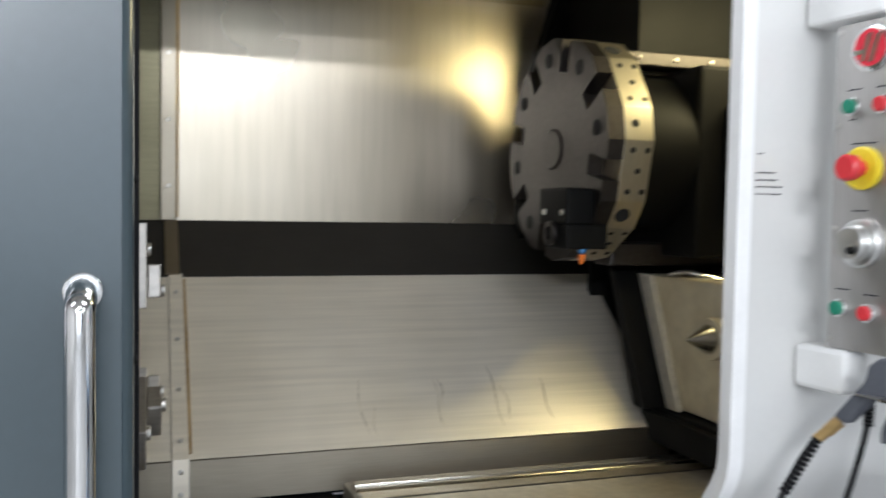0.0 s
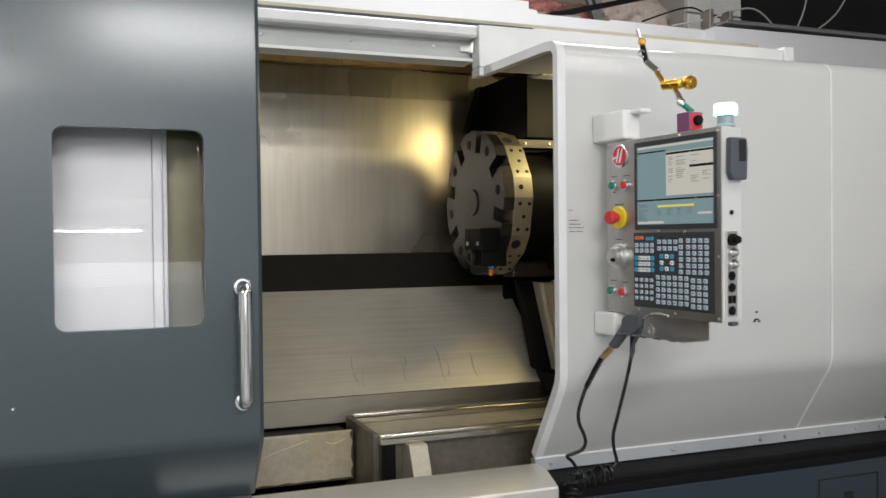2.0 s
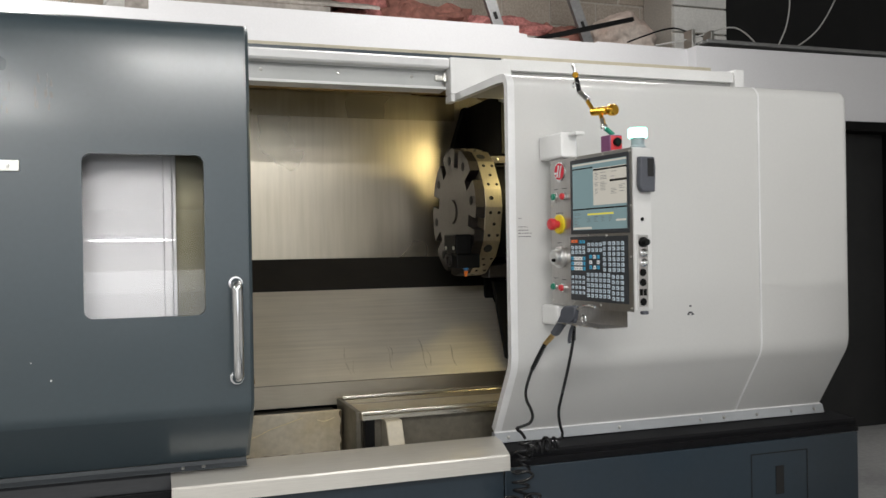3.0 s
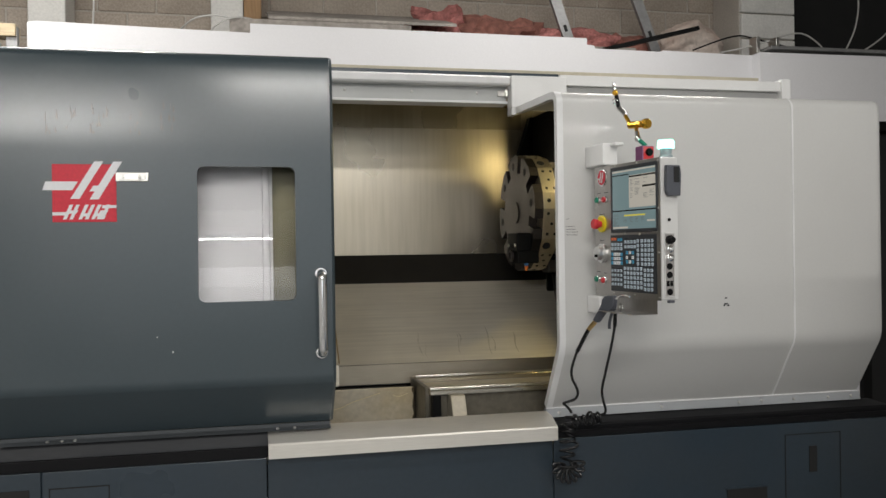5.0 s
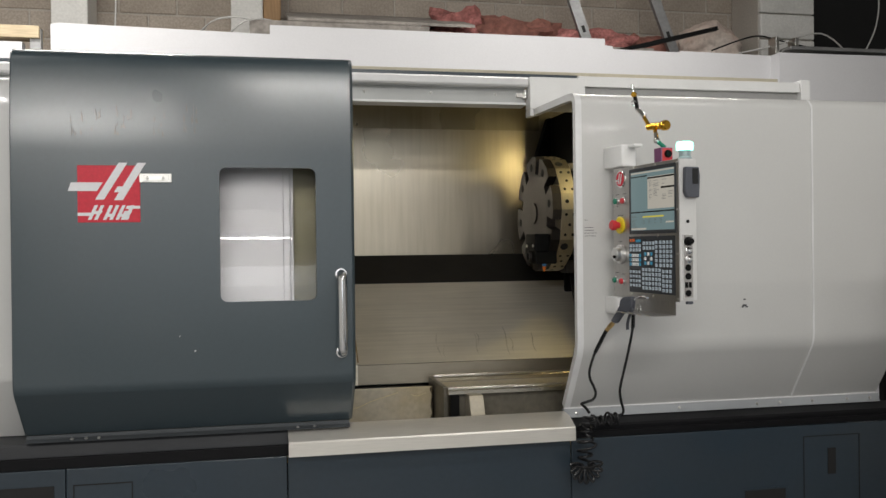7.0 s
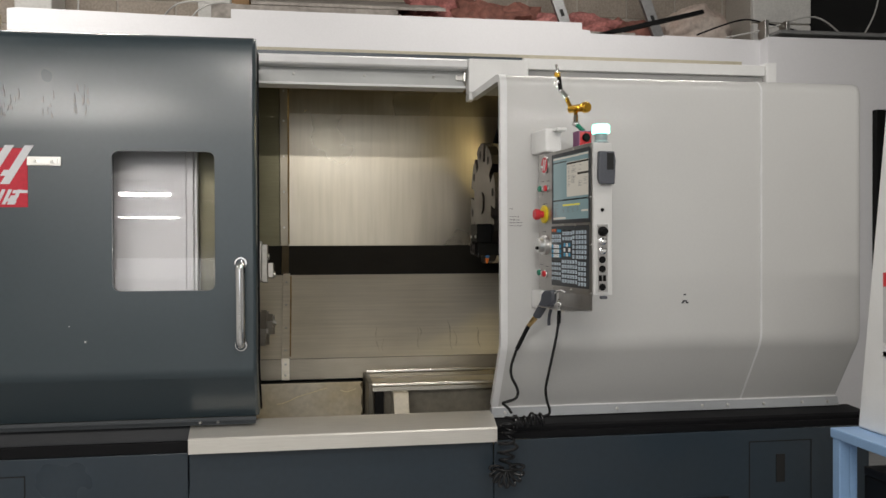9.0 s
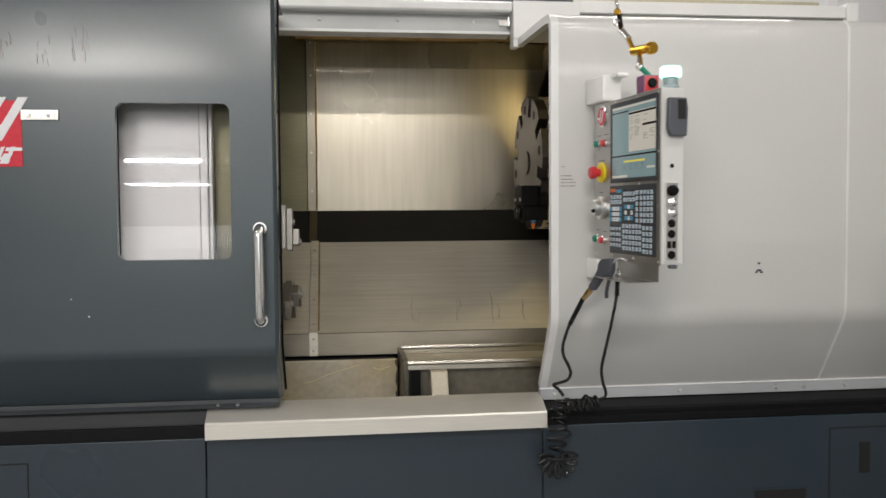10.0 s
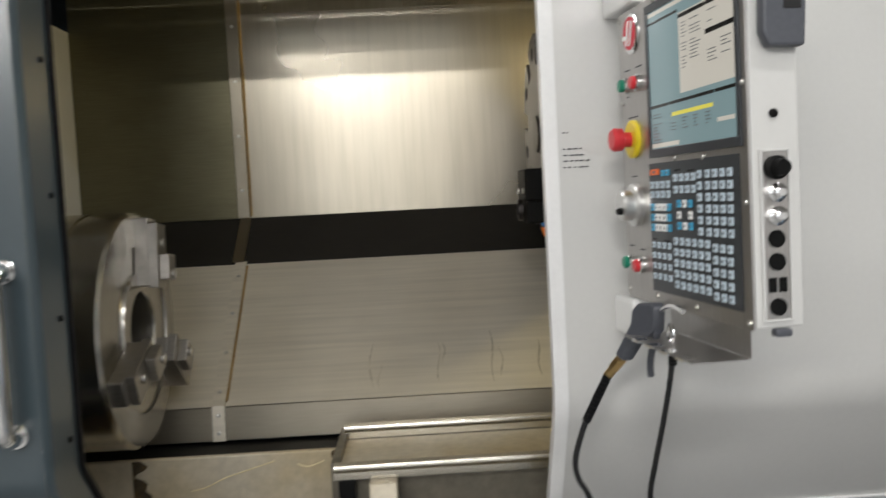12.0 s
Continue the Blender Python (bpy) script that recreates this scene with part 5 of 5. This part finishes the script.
J1, J2, J3, J4 = Vector((1.112, 0.848, 1.805)), Vector((1.135, 0.915, 1.868)), Vector((1.105, 1.000, 1.945)), Vector((1.102, 1.030, 2.035))


def rod(name, a, b, r, material, label="", parent=mh):
    a, b = Vector(a), Vector(b)
    return part(name, cyl(a, b - a, r, (b - a).length, 18, r * 0.25), material, parent, label)


rod("swivel", J0, J1, 0.008, GREEN, "green swivel joint")
part("ball_joint", spin(J1 - Vector((0, 0, 0.012)), (0, 0, 1), [(0.004, 0), (0.011, 0.005), (0.013, 0.012), (0.011, 0.019), (0.004, 0.024)], 20), CHROME, mh)
rod("lower_sleeve", J1, J1.lerp(J2, 0.45), 0.010, CHROME)
rod("lower_arm", J1.lerp(J2, 0.40), J2, 0.0075, GOLD, "gold anodised arm")
ax = Vector((0.35, -0.93, -0.05)).normalized()
part("elbow", spin(J2 - ax * 0.034, ax, [(0.012, 0), (0.014, 0.003), (0.014, 0.030), (0.012, 0.033), (0.014, 0.036), (0.014, 0.060), (0.010, 0.064)], 24), GOLD, mh, "gold elbow clamp")
part("elbow_knob", spin(J2 + ax * 0.036, ax, [(0.009, 0), (0.018, 0.006), (0.020, 0.012), (0.020, 0.026), (0.016, 0.032)], 14), GOLD, mh, "gold clamp knob")
rod("upper_arm", J2 - ax * 0.025, J3.lerp(J2, 0.30), 0.0075, GOLD, "gold anodised arm")
rod("upper_sleeve", J3.lerp(J2, 0.45), J3, 0.010, CHROME)
rod("dovetail_clamp", J3, J3.lerp(J4, 0.62), 0.008, BLACK, "black clamp stem")
part("fine_knob", spin(J3.lerp(J4, 0.66) - Vector((0.006, 0.010, 0)), (-0.6, -0.8, 0), [(0.008, 0), (0.011, 0.003), (0.011, 0.012), (0.008, 0.015)], 18), GOLD, mh, "gold fine adjustment knob")
part("clamp_ring", tube([J3.lerp(J4, 0.28) + Vector((-0.012 + 0.010 * math.cos(a), -0.004, 0.010 * math.sin(a))) for a in span(0, 6.283, 14)], 0.0025, 8, 0), CHROME, mh)
rod("stem_tip", J3.lerp(J4, 0.60), J4 + Vector((-0.004, 0.004, 0.012)), 0.0055, CHROME)

# ---- air gun and hose ----
ag = thing("air_gun", (1.06, 1.0, 1.15), "grey plastic air gun hanging on the tool shelf", "air gun")
gun = prism([(0.984, 1.206), (0.995, 1.213), (1.028, 1.210), (1.042, 1.196), (1.046, 1.172), (1.084, 1.112), (1.068, 1.101), (1.034, 1.148), (1.012, 1.151), (0.994, 1.164), (0.987, 1.186)], 1.062, 1.084, 0.005)
for v in gun.verts:
    v.co.x -= max(0.0, v.co.y - 1.0) * 0.55
part("gun_body", gun, GUNGREY, ag)
part("nozzle_tube", tube([(1.073, 0.978, 1.200), (1.074, 0.945, 1.212), (1.075, 0.900, 1.217), (1.076, 0.862, 1.214)], 0.0038, 8, 6), CHROME, ag, "thin chrome nozzle tube")
part("trigger", tube([(1.070, 0.985, 1.165), (1.066, 1.012, 1.130), (1.066, 1.028, 1.100), (1.067, 1.030, 1.080)], 0.006, 8, 6), GUNGREY, ag)
part("hanger_ring", tube([(1.082, 0.952 + 0.014 * math.cos(a), 1.166 + 0.016 * math.sin(a)) for a in span(0, 6.283, 20)], 0.003, 8, 0), CHROME, ag)
part("brass_fitting", join(cyl((1.028, 1.080, 1.104), (-0.022, 0.026, -0.036), 0.0105, 0.026, 6, 0.001), cyl((1.017, 1.093, 1.086), (-0.022, 0.026, -0.036), 0.0085, 0.022, 14, 0.001)), BRASS, ag, "brass hose fitting")
hs = thing("coiled_air_hose", (0.95, 1.18, 0.47), "glossy black coiled air hose hanging down", "air hose")


def sleeve(p, q, r, parent):
    p, q = Vector(p), Vector(q)
    k = 12
    return part("bend_sleeve", join(*[cyl(p.lerp(q, i / k), q - p, r, (q - p).length / k * 0.62, 12) for i in range(k)]), RUBBER, parent, kind="stuff")


part("hose_run", tube([(1.008, 1.103, 1.072), (0.990, 1.118, 1.035), (0.964, 1.130, 0.970), (0.948, 1.138, 0.910), (0.952, 1.142, 0.872), (0.968, 1.146, 0.842), (0.978, 1.150, 0.812), (0.968, 1.155, 0.788), (0.940, 1.158, 0.778), (0.922, 1.165, 0.770), (0.942, 1.170, 0.752), (0.958, 1.172, 0.730)], 0.0055, 10, 8), HOSE, hs)
sleeve((1.008, 1.103, 1.072), (0.968, 1.129, 0.980), 0.0085, hs)
part("hose_run", tube([(1.137, 1.130, 1.150), (1.134, 1.132, 1.080), (1.122, 1.145, 0.990), (1.106, 1.165, 0.890), (1.097, 1.182, 0.820), (1.104, 1.190, 0.770), (1.116, 1.195, 0.735), (1.112, 1.195, 0.715), (1.085, 1.19, 0.708)], 0.0055, 10, 8), HOSE, hs)
sleeve((1.137, 1.130, 1.150), (1.135, 1.132, 1.075), 0.0085, hs)


def coil(axis_pts, r0, r1, turns, wobble, seed):
    line = smooth_line(axis_pts, 12)
    rng_ = random.Random(seed)
    pts, n_ = [], int(turns * 14)
    for i in range(n_ + 1):
        f = i / n_ * (len(line) - 1)
        k = min(int(f), len(line) - 2)
        c = line[k].lerp(line[k + 1], f - k)
        d = (line[k + 1] - line[k]).normalized()
        s = d.cross(Vector((0, 1, 0.15))).normalized()
        w = d.cross(s)
        a = 2 * math.pi * i / 14
        r = (r0 + (r1 - r0) * i / n_) * (1 + wobble * math.sin(a * 0.37 + seed))
        pts.append(c + r * (math.cos(a) * s + 0.75 * math.sin(a) * w) + d * (0.006 * math.sin(a * 0.7)))
    return pts


part("hose_coil", tube(coil([(1.085, 1.180, 0.702), (1.03, 1.172, 0.698), (0.962, 1.170, 0.692)], 0.022, 0.024, 5.5, 0.25, 2), 0.0052, 8, 2), HOSE, hs)
part("hose_coil", tube(coil([(0.958, 1.165, 0.725), (0.942, 1.160, 0.660), (0.937, 1.158, 0.590), (0.932, 1.160, 0.520)], 0.022, 0.038, 6.5, 0.25, 5), 0.0052, 8, 2), HOSE, hs)
flower = []
for i in range(9):
    a = radians(172 + 24.5 * i)
    c = Vector((0.932, 1.150, 0.520))
    d = Vector((math.cos(a), -0.10, math.sin(a)))
    s = d.cross(Vector((0, 1, 0))).normalized()
    L, wd = 0.062, 0.010
    flower.append(tube([c + d * 0.012 - s * 0.003, c + d * L * 0.6 - s * wd, c + d * L - s * wd * 0.6, c + d * (L + 0.006), c + d * L + s * wd * 0.6, c + d * L * 0.6 + s * wd + Vector((0, 0.012, 0)), c + d * 0.012 + s * 0.003 + Vector((0, 0.012, 0))], 0.0052, 8, 5))
for b in flower:
    part("hose_loop", b, HOSE, hs)

# ---- blue cart and the white cabinet on it ----
ct = thing("blue_cart", (2.05, 0.05, 0), "light blue steel tube cart with an open shelf", "cart")
CX0, CX1, CY0, CY1, CT = 1.728, 2.40, -0.60, 0.284, 0.832
for x in (CX0, CX1 - 0.035):
    for y in (CY0, CY1 - 0.035):
        part("post", box(x, x + 0.035, y, y + 0.035, 0.0, CT - 0.031, 0.003), BLUE, ct)
part("top_plate", box(CX0 - 0.006, CX1, CY0, CY1 + 0.004, CT - 0.030, CT, 0.004), BLUE, ct)
part("shelf", box(CX0 + 0.002, CX1 - 0.002, CY0 + 0.036, CY1 - 0.036, 0.30, 0.325, 0.003), BLUE, ct)
part("side_rail", join(box(CX0 + 0.036, CX0 + 0.060, CY1 - 0.033, CY1 - 0.006, 0.10, CT - 0.031, 0.003)), BLUE, ct)
part("back_sheet", box(CX1 - 0.060, CX1 - 0.036, CY0 + 0.036, CY1 - 0.036, 0.326, CT - 0.031, 0), BASE, ct)
pb = thing("power_supply_box", (1.95, 0.05, 0.325), "black box with a red label strip on the cart shelf", "electronics box")
part("case", box(1.80, 2.15, -0.28, 0.24, 0.326, 0.700, 0.006), BLACK, pb)
part("lid", box(1.80, 2.15, -0.28, 0.24, 0.7005, 0.725, 0.004), RUBBER, pb)
part("label_strip", box(1.84, 1.90, -0.02, 0.12, 0.7253, 0.7262, 0), RED, pb, "red label strip")
part("front_panel", box(1.793, 1.7995, -0.25, 0.21, 0.40, 0.585, 0.002), mat("grey_front_panel", (0.30, 0.30, 0.31), 0.45), pb, "grey front panel")
part("display", box(1.789, 1.7928, 0.02, 0.16, 0.50, 0.56, 0.001), SCR_BLUE, pb, "pale lit display")
wc = thing("white_cabinet", (2.2, 0.05, CT), "white machine cabinet with warning labels on the cart", "cabinet")
wb = prism([(0.270, CT + 0.0005), (-0.55, CT + 0.0005), (-0.55, 1.78), (0.125, 1.78), (0.145, 1.765)], 1.80, 2.36, 0.008)
part("body", wb, WHITE, wc)
part("warning_label", box(1.7975, 1.7996, -0.10, 0.150, 1.26, 1.30, 0), RED, wc, "red warning label band")
part("warning_label", box(1.7975, 1.7996, -0.10, 0.150, 1.10, 1.26, 0), mat("label_grey", (0.55, 0.55, 0.55), 0.5), wc)
part("warning_label", box(1.7975, 1.7996, -0.10, 0.150, 0.98, 1.09, 0), TRIM, wc)
part("label_text", join(*[box(1.7965, 1.7974, -0.05, 0.095, 0.985 + 0.018 * i, 0.993 + 0.018 * i, 0) for i in range(5)]), INK, wc, "rows of unreadable label text")
part("warning_label", box(1.7975, 1.7996, -0.10, 0.150, 1.06, 1.075, 0), YELLOW, wc, "yellow caution stripe")
